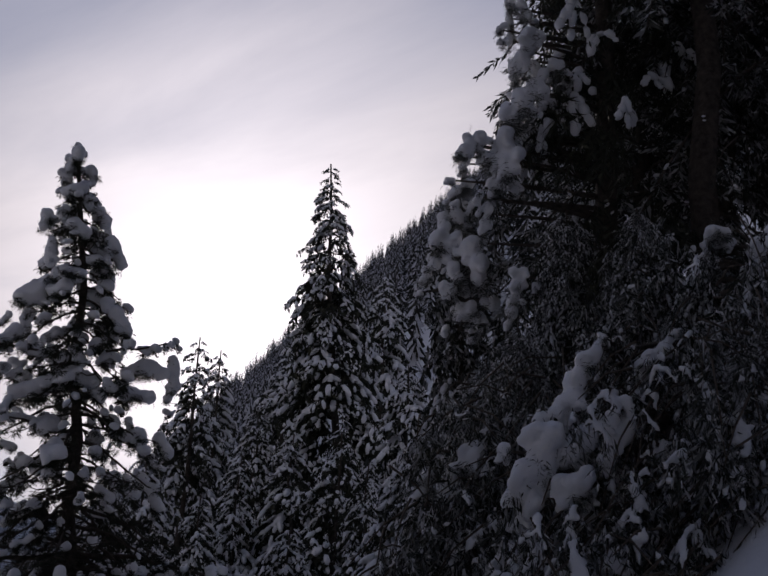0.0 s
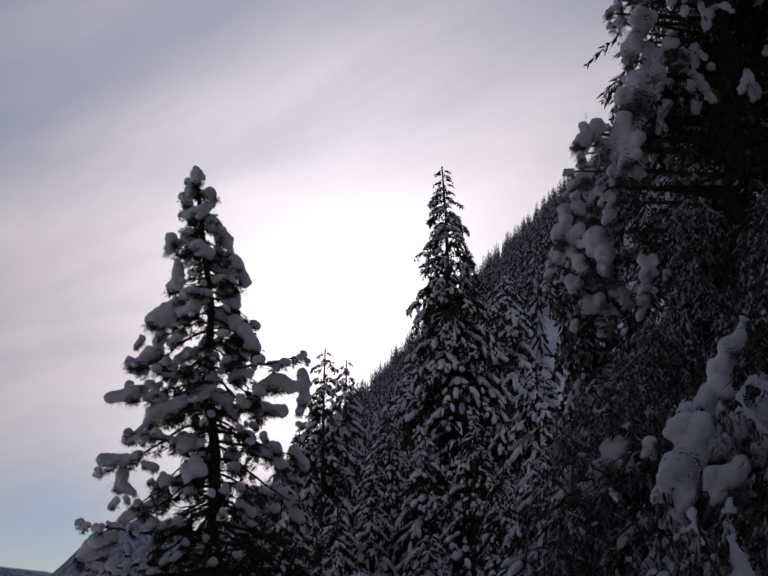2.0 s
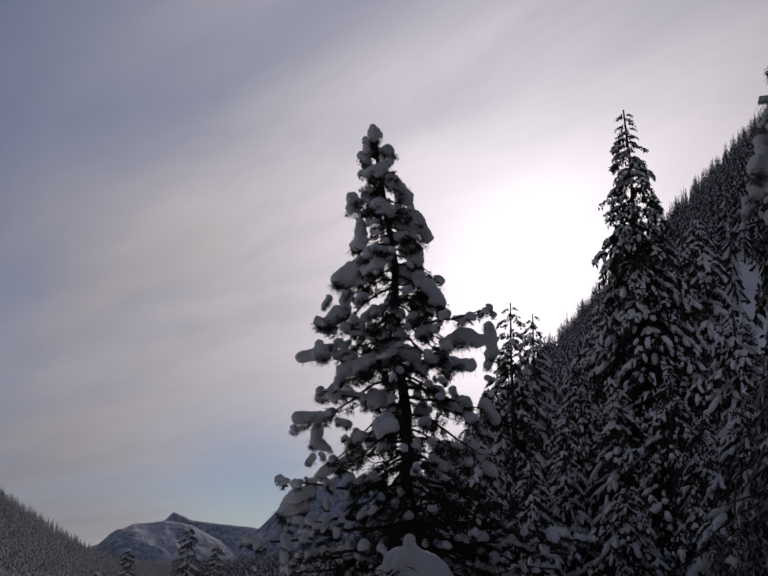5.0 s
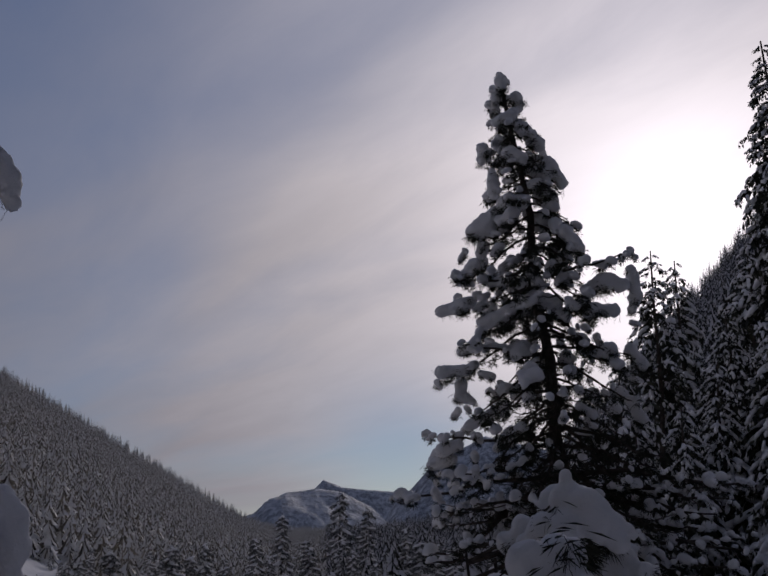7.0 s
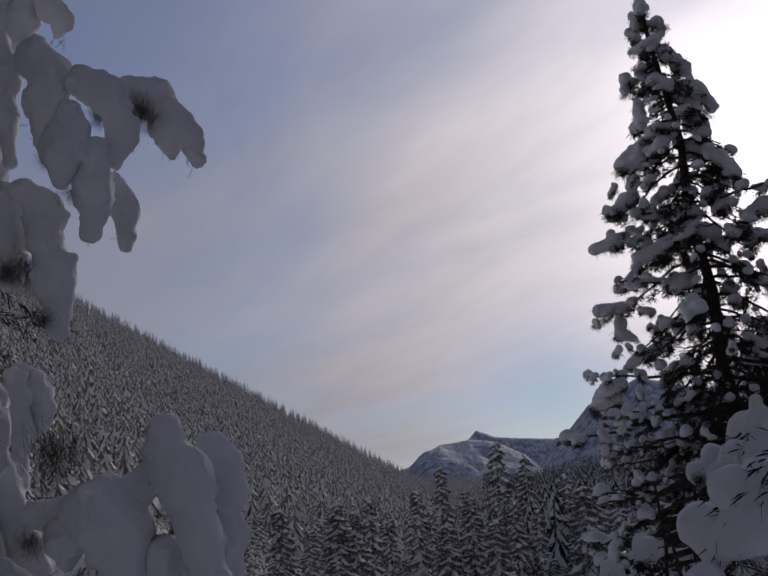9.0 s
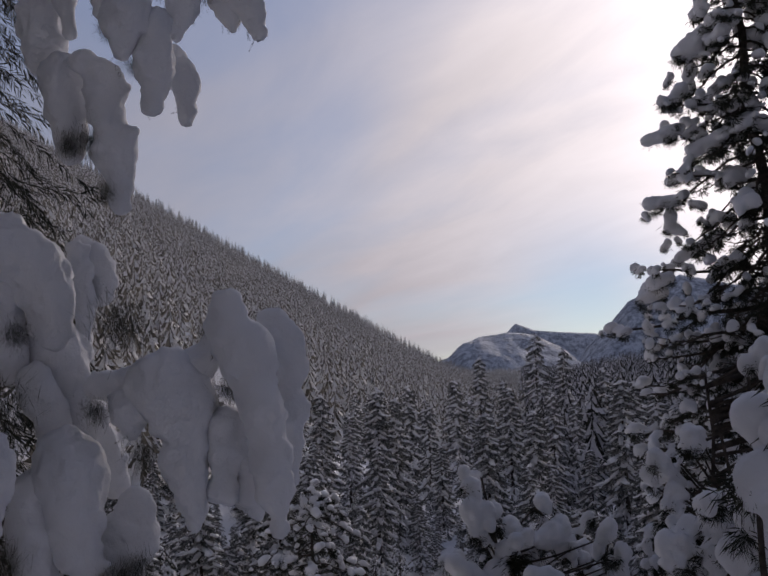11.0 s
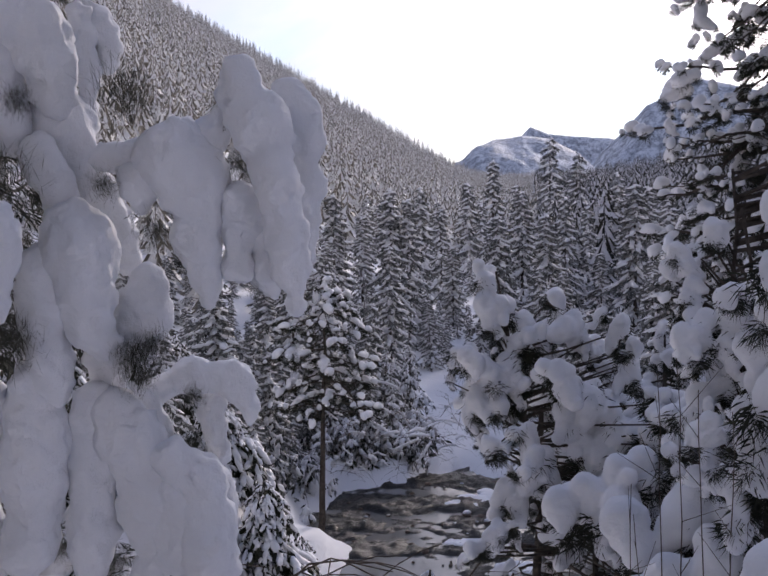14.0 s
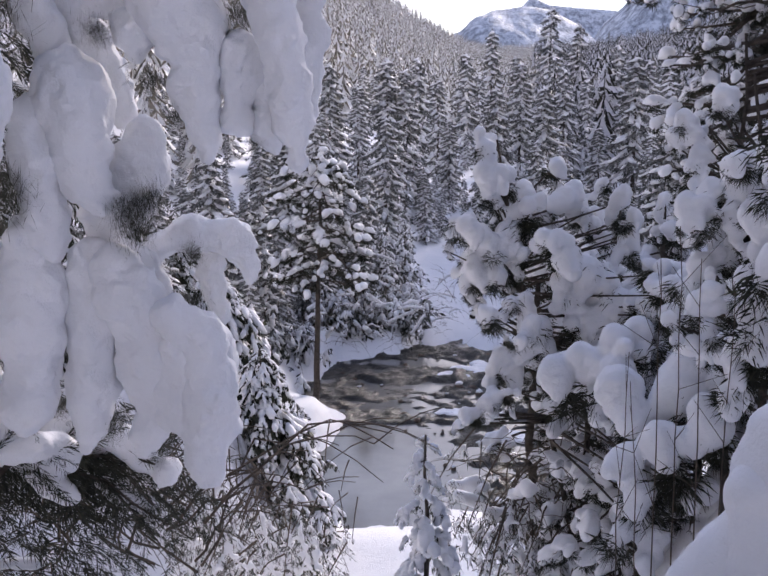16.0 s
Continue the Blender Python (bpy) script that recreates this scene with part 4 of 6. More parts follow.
def spruce_piles(h, r, count, rng, kinds=BOUGHS, low=0.05, power=0.85, ragged=0.35, tilt=0.35, share=0.9, axis=None, fill=1.0, fewest=0.12, size=1.0):
    """Trunk, needles and snow of a spruce whose boughs hang in tiers."""
    trunk, green, snow = Pile(), Pile(), Pile()
    n = 10
    tz = np.linspace(0, 1, n)
    if axis is None:
        axis = np.stack([rng.normal(0, 0.003 * h, n), rng.normal(0, 0.003 * h, n), tz * h], axis=1)
    tube(trunk, axis, np.linspace(0.012 * h, 0.0012 * h, n) + 0.004, 8)
    u = low + (0.995 - low) * ((np.arange(count) + rng.uniform(0, 1, count)) / count) ** 0.65
    a = np.arange(count) * 2.39996 + rng.uniform(-0.7, 0.7, count)
    ln = r * ((1 - u) / (1 - low)) ** power * rng.uniform(1 - ragged, 1 + 0.35 * ragged, count) + 0.06 * r + 0.06
    at = np.stack([np.interp(u, tz, axis[:, c]) for c in range(3)], axis=1)
    d = np.stack([np.cos(a), np.sin(a), -tilt * rng.uniform(0.3, 1.7, count) * (0.4 + 0.9 * (1 - u))], axis=1)
    lm = np.minimum(ln, 1.6 * size)
    sz = np.stack([lm, lm * rng.uniform(0.75, 1.15, count), lm * rng.uniform(0.8, 1.2, count)], axis=1)
    reach = (ln - lm) / ln
    outer = at + unit(d) * (ln * reach)[:, None] + np.array([0, 0, 1.0]) * (ln * (0.1 * reach - 0.5 * reach ** 2))[:, None]
    scatter_boughs(snow, green, kinds, d, sz, outer, rng, rng.uniform(0, 1, count) > share)
    # long limbs carry side boughs of their own
    k = int(2.2 * fill * count)
    j = rng.integers(0, count, k)
    j = j[ln[j] > fewest * r]
    s = rng.uniform(0.25, 0.85, len(j))
    q = at[j] + unit(d[j]) * (ln[j] * s)[:, None] + np.array([0, 0, 1.0]) * (ln[j] * (0.1 * s - 0.5 * s ** 2))[:, None]
    turned = a[j] + rng.choice([-1.0, 1.0], len(j)) * rng.uniform(0.3, 1.2, len(j))
    d2 = np.stack([np.cos(turned), np.sin(turned), -rng.uniform(0.2, 1.0, len(j)) * (0.5 + tilt)], axis=1)
    l2 = np.minimum(ln[j] * rng.uniform(0.35, 0.7, len(j)), size * rng.uniform(0.8, 1.4, len(j)))
    scatter_boughs(snow, green, kinds, d2, l2, q, rng, rng.uniform(0, 1, len(j)) > share)
    return trunk, green, snow


def spruce(az, d, tip_el, r, count, seed, label, eye=EYE, lean_az=0.0, leaf=NEEDLES, **how):
    rng = np.random.default_rng(seed)
    tip = np.array(polar(az, tip_el, d, eye))
    foot = np.array(polar(az + lean_az, 0, d, eye))
    foot[2] = float(ground_z(foot[0], foot[1])) - 0.2
    tip[2] = max(tip[2], foot[2] + 1.4)
    tree = thing("spruce", foot, label, "tree")
    tz = np.linspace(0, 1, 10)[:, None]
    axis = (tip - foot) * tz + rng.normal(0, 0.004 * (tip - foot)[2], (10, 3)) * np.array([1, 1, 0]) * (tz > 0) * (tz < 1)
    trunk, green, snow = spruce_piles(tip[2] - foot[2], r, count, rng, axis=axis, **how)
    part("trunk", trunk, BARK, tree)
    part("crown", green, leaf, tree, "dark green hanging needle sprays", smooth=False)["kind"] = "stuff"
    part("snow_cover", snow, SNOW, tree, "drooping pads of snow on the boughs")["kind"] = "stuff"
    return tree


def cap(seed, level=2):
    """A mushroom of snow of radius 1 that sags at its rim."""
    v, f = BALL[level]
    o = Vector((seed * 3.7, 0, 0))
    w = np.array([np.array(p) * (1 + 0.32 * noise.noise(Vector(p) * 1.2 + o) + 0.12 * noise.noise(Vector(p) * 3.0 + o)) for p in v])
    w[:, 2] = np.where(w[:, 2] < 0, w[:, 2] * 0.7, w[:, 2]) - 0.12 * (w[:, 0] ** 2 + w[:, 1] ** 2)
    return w, f


CAPS = [cap(k) for k in range(8)]
BRUSHES = [brush(460 + k, 66, 0.05) for k in range(4)]
BRUSHES_FINE = [brush(470 + k, 76, 0.035) for k in range(4)]


def tufts(snow, green, locs, outs, sizes, rng, share=0.9, brushes=BRUSHES, long=1.3):
    """Needle tufts with their caps of snow."""
    k = len(locs)
    d = np.array(outs) + rng.normal(0, 0.4, (k, 3)) * [1, 1, 0.9]
    sz = sizes[:, None] * np.stack([rng.uniform(0.9, 1.25, k) * long, rng.uniform(0.8, 1.1, k), rng.uniform(0.75, 1.1, k)], axis=1)
    green.scatter(brushes, frames(d, sizes * 1.15), locs - np.array([0, 0, 0.25]) * sizes[:, None], rng)
    on = rng.uniform(0, 1, k) < share
    snow.scatter(CAPS, frames(d[on], sz[on]), (locs + np.array([0, 0, 0.38]) * sizes[:, None])[on], rng)


def pine(az, d, tip_el, r, count, seed, label, eye=EYE, lean_az=0.0, low=0.15, tuft=0.12, share=0.85, power=0.8, ragged=0.4, rise=(0.0, 0.4), droop=0.5, inner=0.45, dense=1.0, arms=(), brushes=BRUSHES, bare_below=0.0, fuse=0.0):
    """A pine: curved limbs that fork into twigs, each with a needle tuft under a cap of snow."""
    rng = np.random.default_rng(seed)
    tip = np.array(polar(az, tip_el, d, eye))
    foot = np.array(polar(az + lean_az, 0, d, eye))
    foot[2] = float(ground_z(foot[0], foot[1])) - 0.2
    h = (tip - foot)[2]
    tree = thing("pine", foot, label, "tree")
    trunk, limbs, green, snow = Pile(), Pile(), Pile(), Pile()
    tz = np.linspace(0, 1, 12)
    axis = (tip - foot) * tz[:, None] + rng.normal(0, 0.005 * h, (12, 3)) * np.array([1, 1, 0]) * ((tz > 0) * (tz < 1))[:, None]
    tube(trunk, axis, np.linspace(0.013 * h, 0.0018 * h, 12) + 0.006, 10)
    u = low + (0.97 - low) * ((np.arange(count) + rng.uniform(0, 1, count)) / count) ** 0.9
    a = np.arange(count) * 2.39996 + rng.uniform(-0.7, 0.7, count)
    ln = r * ((1 - u) / (1 - low)) ** power * rng.uniform(1 - ragged, 1 + 0.4 * ragged, count) + 0.6 * tuft
    side = np.array([math.cos(radians(az)), -math.sin(radians(az))])
    ahead = np.array([math.sin(radians(az)), math.cos(radians(az))])
    rows = [(u[i], np.array([math.cos(a[i]), math.sin(a[i])]), ln[i], droop * rng.uniform(0.5, 1.5), rng.uniform(*rise), share if u[i] > bare_below else share * 0.25, 1.0) for i in range(count)]
    for au, ax, al, ad, grow in arms:
        o2 = side * ax + ahead * rng.uniform(-0.5, 0.1)
        rows.append((au, o2 / np.linalg.norm(o2), al, ad, 0.15, 0.9, grow * 0.95))
    locs, outs, sizes, shares = [], [], [], []
    for uu, o2, l, dr, lf, sh, grow in rows:
        root = np.array([np.interp(uu, tz, axis[:, c]) for c in range(3)])
        s = np.linspace(0, 1, 9)
        pts = root + np.concatenate([o2[None] * (l * s)[:, None], (l * (lf * s - dr * s ** 2 + 0.45 * dr * s ** 4))[:, None]], axis=1)
        pts[1:-1] += rng.normal(0, 0.012 * l, (7, 3))
        tube(limbs, pts, np.linspace(0.026, 0.008, 9) * (0.3 + 0.55 * l), 6)
        lat = np.array([-o2[1], o2[0], 0.0])
        n = max(2, int(dense * (1.0 + 0.85 * l / tuft * (1 - inner))))
        for i in range(n):
            t = 1.0 if i == 0 else rng.uniform(inner, 1.0)
            p = np.array([np.interp(t, s, pts[:, c]) for c in range(3)])
            off = lat * rng.normal(0, 0.22) * l * (1.15 - 0.5 * t) + np.array([0, 0, rng.uniform(-0.75, 0.35) * tuft * 1.6]) + np.array([*o2, 0]) * rng.uniform(0, 0.1) * l
            q = p + (off if i else 0)
            if i and rng.uniform() < 0.7:
                tube(limbs, [p, p + off * 0.5 + [0, 0, -0.1 * np.linalg.norm(off)], q], [0.012, 0.008, 0.005], 4)
            locs.append(q)
            outs.append([*(o2 * 0.8 + lat[:2] * np.sign(off @ lat) * 0.3), -rng.uniform(0.1, 0.9)])
            sizes.append(tuft * grow * min(1.7, math.exp(rng.normal(-0.03, 0.26))) * (0.72 + 0.28 * min(1.0, l / (0.4 * r))))
            shares.append(sh)
    for k in range(14):                                     # the leader
        locs.append(tip - foot + np.array([rng.normal(0, 0.3 + 0.14 * k), rng.normal(0, 0.3 + 0.14 * k), -0.95 * k if k else 0.0]) * tuft)
        outs.append([rng.normal(), rng.normal(), 0])
        sizes.append(tuft * (0.95 + 0.02 * k))
        shares.append(1.0)
    shares = np.array(shares)
    tufts(snow, green, np.array(locs), np.array(outs, dtype=float), np.array(sizes), rng, shares, brushes)
    part("trunk", trunk, BARK, tree)
    part("limb_frame", limbs, BARK, tree)["kind"] = "stuff"
    part("crown", green, NEEDLES, tree, "dark green needle tufts", smooth=False)["kind"] = "stuff"
    white = fused("snow_cover", snow, fuse, tree, "round caps of snow on the tufts", 0.02, 2) if fuse else part("snow_cover", snow, SNOW, tree, "round caps of snow on the tufts")
    white["kind"] = "stuff"
    return tree


# ---- single conifers ----
def snowy_tree(name, az, d, tip_el, r, count, seed, label, eye=EYE, lean_az=0.0, low=0.08, droop=0.6, lump=0.1, share=0.7, power=0.7, sprays=9, size=0.5, voxel=0.0, arms=(), tip_lump=True, ragged=0.4, bare=0.0, hang=0.0, templates=SPRAYS_MID, inner=0.25, level=1, side_snow=1, rise=(-0.15, 0.25), leaf=NEEDLES):
    """A conifer with snow on its boughs. The tip stands at az and tip_el; the foot lean_az degrees further on."""
    rng = np.random.default_rng(seed)
    tip = np.array(polar(az, tip_el, d, eye))
    foot = np.array(polar(az + lean_az, 0, d, eye))
    foot[2] = float(ground_z(foot[0], foot[1])) - 0.2
    h = tip[2] - foot[2]
    tree = thing(name, foot, label, "tree")
    trunk, limbs, green, snow = Pile(), Pile(), Pile(), Pile()
    n = 12
    tz = np.linspace(0, 1, n)
    axis = (tip - foot) * tz[:, None] + np.concatenate([[[0, 0]], rng.normal(0, 0.006 * h, (n - 2, 2)), [[0, 0]]]) @ np.array([[1, 0, 0], [0, 1, 0]])
    tube(trunk, axis, np.linspace(0.011 * h, 0.0012 * h, n) + 0.004, 9)
    u = low + (0.99 - low) * ((np.arange(count) + rng.uniform(0, 1, count)) / count) ** 0.9
    aa = np.arange(count) * 2.39996 + rng.uniform(-0.6, 0.6, count)
    ln = r * ((1 - u) / (1 - low)) ** power * rng.uniform(1 - ragged, 1 + 0.4 * ragged, count) + 0.03 * r + 0.04
    side = np.array([math.cos(radians(az)), -math.sin(radians(az))])   # to the right as the eye sees it
    ahead = np.array([math.sin(radians(az)), math.cos(radians(az))])
    rows = [(u[i], np.array([math.cos(aa[i]), math.sin(aa[i])]), ln[i], droop * rng.uniform(0.6, 1.4), lump * rng.uniform(0.5, 1.35), rng.uniform() < share * (0.5 if u[i] < bare else 1.0), rng.uniform(*rise)) for i in range(count)]
    for au, ax, al, ad, aw in arms:
        o2 = side * ax + ahead * rng.uniform(-0.4, 0.1)
        rows.append((au, o2 / np.linalg.norm(o2), al, ad, aw, True, 0.15))
    for k, (uu, o2, l, dr, w, loaded, lf) in enumerate(rows):
        root = np.array([np.interp(uu, tz, axis[:, c]) for c in range(3)])
        s = np.linspace(0, 1, 7)
        pts = root + np.concatenate([o2[None] * (l * s)[:, None], (l * (lf * s - dr * s ** 2.0))[:, None]], axis=1)
        tube(limbs, pts, np.linspace(0.02, 0.005, 7) * (0.35 + 0.5 * l), 4 if d > 12 else 5)
        naked = uu < bare
        lat = np.array([-o2[1], o2[0], 0.0])
        if loaded:
            paths = [(pts[s >= (max(0.6, inner) if naked else inner)] + [0, 0, 0.3 * w], w * (0.75 + 0.35 * s[s >= (max(0.6, inner) if naked else inner)]))]
            for _ in range(side_snow + (l > 0.5 * r)):     # side twigs with their own snow
                m = rng.integers(2, 6)
                sd = lat * rng.choice([-1, 1]) * rng.uniform(0.3, 0.8) + np.array([*o2 * 0.4, -rng.uniform(0.2, 0.7)])
                paths.append((pts[m] + sd * l * 0.45 * np.linspace(0.1, 1, 3)[:, None] + [0, 0, 0.2 * w], w * np.array([0.75, 0.75, 0.6])))
            for p, rad in paths:
                rad = rad * (0.5 + 0.5 * min(1.0, l / (0.4 * r)))
                if voxel:
                    chain(snow, p, rad, rng)
                else:
                    t = unit(np.gradient(p, axis=0))
                    step_len = np.linalg.norm(p[-1] - p[0]) / len(p)
                    q = p + rng.normal(0, 0.25, p.shape) * rad[:, None]
                    sz = np.stack([np.clip(0.6 * step_len, 1.0 * rad, 1.9 * rad) * rng.uniform(0.8, 1.1, len(p)), rad, rad * 0.7], axis=1) * rng.uniform(0.7, 1.15, (len(p), 1))
                    snow.scatter(LUMPS[level], frames(t, sz), q, rng)
        c = max(3, int(sprays * (0.3 + l / r)))
        uu2 = rng.uniform(0.45 if naked else 0.1, 1.0, c)
        base = np.stack([np.interp(uu2, s, pts[:, q]) for q in range(3)], axis=1)
        dirs = unit(np.array([*o2, 0]) * rng.uniform(0.2, 1.1, (c, 1)) + lat * rng.normal(0, 0.6, (c, 1)) + np.array([0, 0, -1.0]) * rng.uniform(0.1, 0.9 + hang, (c, 1)))
        green.scatter(templates, frames(dirs, size * (0.45 + 0.55 * l / r) * rng.uniform(0.6, 1.2, c)), base, rng)
    # needles round the leader
    c = 14
    uu2 = rng.uniform(0.9, 1.0, c)
    base = np.stack([np.interp(uu2, tz, axis[:, q]) for q in range(3)], axis=1)
    green.scatter(templates, frames(unit(rng.normal(0, 0.5, (c, 3)) + [0, 0, 1.0]), size * 0.4 * rng.uniform(0.6, 1.1, c)), base, rng)
    if tip_lump:
        chain(snow, (tip - foot) + np.array([[0, 0, -0.2], [0, 0, 0.0]]), np.array([lump * 0.6, lump * 1.1]), rng)
    part("trunk", trunk, BARK, tree)
    part("limb_frame", limbs, BARK, tree)["kind"] = "stuff"
    part("crown", green, leaf, tree, "dark green hanging needle sprays", smooth=False)["kind"] = "stuff"
    ob = fused("snow_cover", snow, voxel, tree, "rounded pillows of snow", 0.02, 2) if voxel else part("snow_cover", snow, SNOW, tree, "clumps of snow on the boughs")
    ob["kind"] = "stuff"
    return tree


# the tall tree that stands free before the sky
tall_pine = pine(17.9, 15, 23.4, 2.15, 210, 21, "tall pine hung with round lumps of snow", EYE_START, lean_az=5.4, low=0.16, tuft=0.075, share=0.34, power=0.78, ragged=0.32, rise=(-0.15, 0.12), droop=0.8, inner=0.2, dense=1.05, bare_below=0.62, fuse=0.028,
     arms=[(0.73, -1, 1.1, 0.2, 1.0), (0.735, 1, 1.4, -0.05, 1.0), (0.64, -1, 1.3, 0.1, 1.0), (0.54, -1, 1.7, 0.15, 1.0), (0.46, -1, 1.9, 0.2, 1.0), (0.41, -1, 2.0, 0.2, 1.0), (0.48, 1, 1.9, 0.2, 0.9), (0.42, 1, 2.1, 0.2, 0.9), (0.36, 1, 2.2, 0.2, 0.9), (0.36, -1, 2.2, 0.2, 0.9)] + [(0.2 + 0.009 * i, (1, -1, 0.5, -0.4)[i % 4], 1.7 + 0.1 * (i % 7), 0.45, 0.8) for i in range(36)])
TALL_TOP = ((0.209, -0.405, 9.405), 15.0, [
    (-0.25, (18.0, 23.1, 6.5), (18.0, 22.9, 6.0)),
    (-0.1, (17.7, 22.4, 5.1), (17.6, 22.1, 4.2)),
    (0.05, (18.8, 22.3, 5.6), (19.0, 21.9, 4.6)),
    (-0.3, (17.6, 21.0, 5.6), (18.5, 21.3, 6.0)),
    (0.15, (19.0, 20.8, 5.6), (19.4, 20.5, 4.6)),
    (-0.25, (17.7, 20.1, 5.1), (17.5, 19.8, 4.6)),
    (-0.1, (19.5, 20.1, 6.5), (20.0, 19.6, 6.0)),
    (0.05, (16.8, 19.7, 6.0), (16.7, 19.0, 4.2)),
    (-0.3, (18.3, 19.3, 7.4), (19.0, 19.0, 6.5)),
    (0.15, (19.2, 18.8, 8.4), (20.1, 18.1, 7.4)),
    (-0.25, (17.3, 18.3, 5.6), (17.3, 17.2, 5.6)),
    (-0.1, (20.4, 18.7, 6.5), (21.1, 17.6, 5.6)),
    (0.05, (20.1, 17.4, 7.0), (20.6, 16.7, 5.6)),
])
TALL_SHOULDER = ((0.209, -0.405, 9.405), 15.0, [
    (-0.25, (17.8, 16.7, 7.4), (18.9, 16.7, 8.4)),
    (-0.1, (17.4, 16.1, 9.3), (16.6, 15.3, 10.2), (16.0, 15.2, 7.0)),
    (0.05, (19.9, 15.7, 10.2), (20.7, 15.4, 7.9)),
    (-0.3, (21.1, 15.0, 7.4), (21.8, 14.1, 6.5), (21.8, 13.4, 4.6)),
    (0.15, (16.7, 14.5, 6.5), (16.5, 13.9, 5.1)),
    (-0.25, (16.1, 13.4, 7.4), (15.3, 12.6, 5.6)),
    (-0.1, (18.2, 13.6, 6.5), (17.7, 13.2, 5.6)),
    (0.05, (17.4, 12.8, 5.6), (17.0, 12.4, 4.6)),
    (-0.3, (15.9, 11.5, 6.5), (15.1, 11.2, 7.4), (14.2, 11.0, 5.1)),
    (0.15, (20.4, 14.1, 6.0), (20.6, 13.3, 5.1)),
    (-0.25, (19.2, 12.9, 6.0), (19.7, 12.2, 5.6)),
])
TALL_SHELF = ((0.209, -0.405, 9.405), 15.0, [
    (-0.25, (16.6, 10.3, 7.4), (17.5, 10.6, 8.4), (18.6, 11.0, 9.3), (19.3, 11.5, 9.3), (20.4, 11.2, 7.4)),
    (-0.1, (22.0, 11.9, 4.6), (23.1, 12.3, 8.4), (24.0, 12.0, 6.5)),
    (0.05, (24.5, 12.8, 6.0), (24.7, 11.5, 5.6), (24.4, 10.7, 4.6)),
    (-0.3, (22.2, 10.8, 7.4), (23.5, 10.7, 6.0)),
    (0.15, (16.1, 9.2, 4.6), (15.3, 8.9, 5.1)),
    (-0.25, (15.4, 7.8, 5.6), (14.2, 7.8, 6.5)),
    (-0.1, (15.2, 7.1, 6.0), (15.1, 6.5, 5.6), (15.8, 6.2, 4.2)),
    (0.05, (16.7, 5.5, 4.6), (15.5, 4.9, 5.6)),
])
TALL_LOW = ((0.209, -0.405, 9.405), 15.0, [
    (-0.25, (15.0, 3.9, 6.0), (14.2, 3.7, 7.4)),
    (-0.1, (14.6, 3.1, 6.0), (13.6, 2.9, 5.6)),
    (0.05, (24.2, 8.7, 5.6), (24.8, 7.8, 5.6)),
    (-0.3, (19.7, 4.0, 4.2), (19.8, 3.5, 3.7)),
    (0.15, (24.0, 6.0, 5.1), (24.6, 5.0, 5.1)),
    (-0.25, (21.8, 8.6, 4.2), (22.6, 8.5, 4.2)),
    (-0.1, (17.5, 4.5, 4.6), (17.0, 3.7, 4.6)),
    (0.05, (16.3, 7.7, 4.2), (16.9, 7.5, 4.2)),
    (-0.3, (21.4, 5.8, 4.2), (22.1, 5.3, 4.2)),
])
for k, table in enumerate([TALL_TOP, TALL_SHOULDER, TALL_SHELF, TALL_LOW]):
    laden(tall_pine, table, 730 + k, "round lumps of snow on the tufts", 0.02, 0.03, 18, 0.12, 0.5, 1.1, 2, 1.0)
# the slender tree before the ridge and the stand round it
spruce(32.3, 30, 24.2, 3.2, 190, 22, "slender tall spruce, lightly snowed, against bright sky", EYE_START, lean_az=2.2, low=0.03, power=0.95, share=0.75, kinds=BOUGHS_THIN, tilt=0.3, size=0.9)
for k, (az, d, el, r) in enumerate([(25.7, 34, 14.3, 2.2), (26.9, 36, 13.7, 2.0), (35.9, 36, 18.4, 2.4), (35.5, 20, 8.3, 1.2), (28.6, 24, 8.2, 1.4), (30.6, 40, 14.0, 2.8), (29.2, 31, 10.8, 2.2),
                                    (23.6, 27, 8.4, 1.9), (37.4, 25, 13.5, 1.9), (33.9, 22, 10.6, 1.6), (26.6, 23, 6.0, 1.6), (31.3, 24, 9.5, 1.9), (24.2, 20, 4.6, 1.4), (37.6, 17, 8.6, 1.4), (31.5, 17, 4.6, 1.3), (21.7, 19, 7.0, 1.6)]):
    spruce(az, d, el, r * 1.45, 95, 40 + k, "snowy spruce in the dense dark stand", EYE_START, low=0.03, power=0.8, share=0.92, tilt=0.4, size=0.75, fill=0.9, kinds=BOUGHS if k % 3 else BOUGHS_THIN)
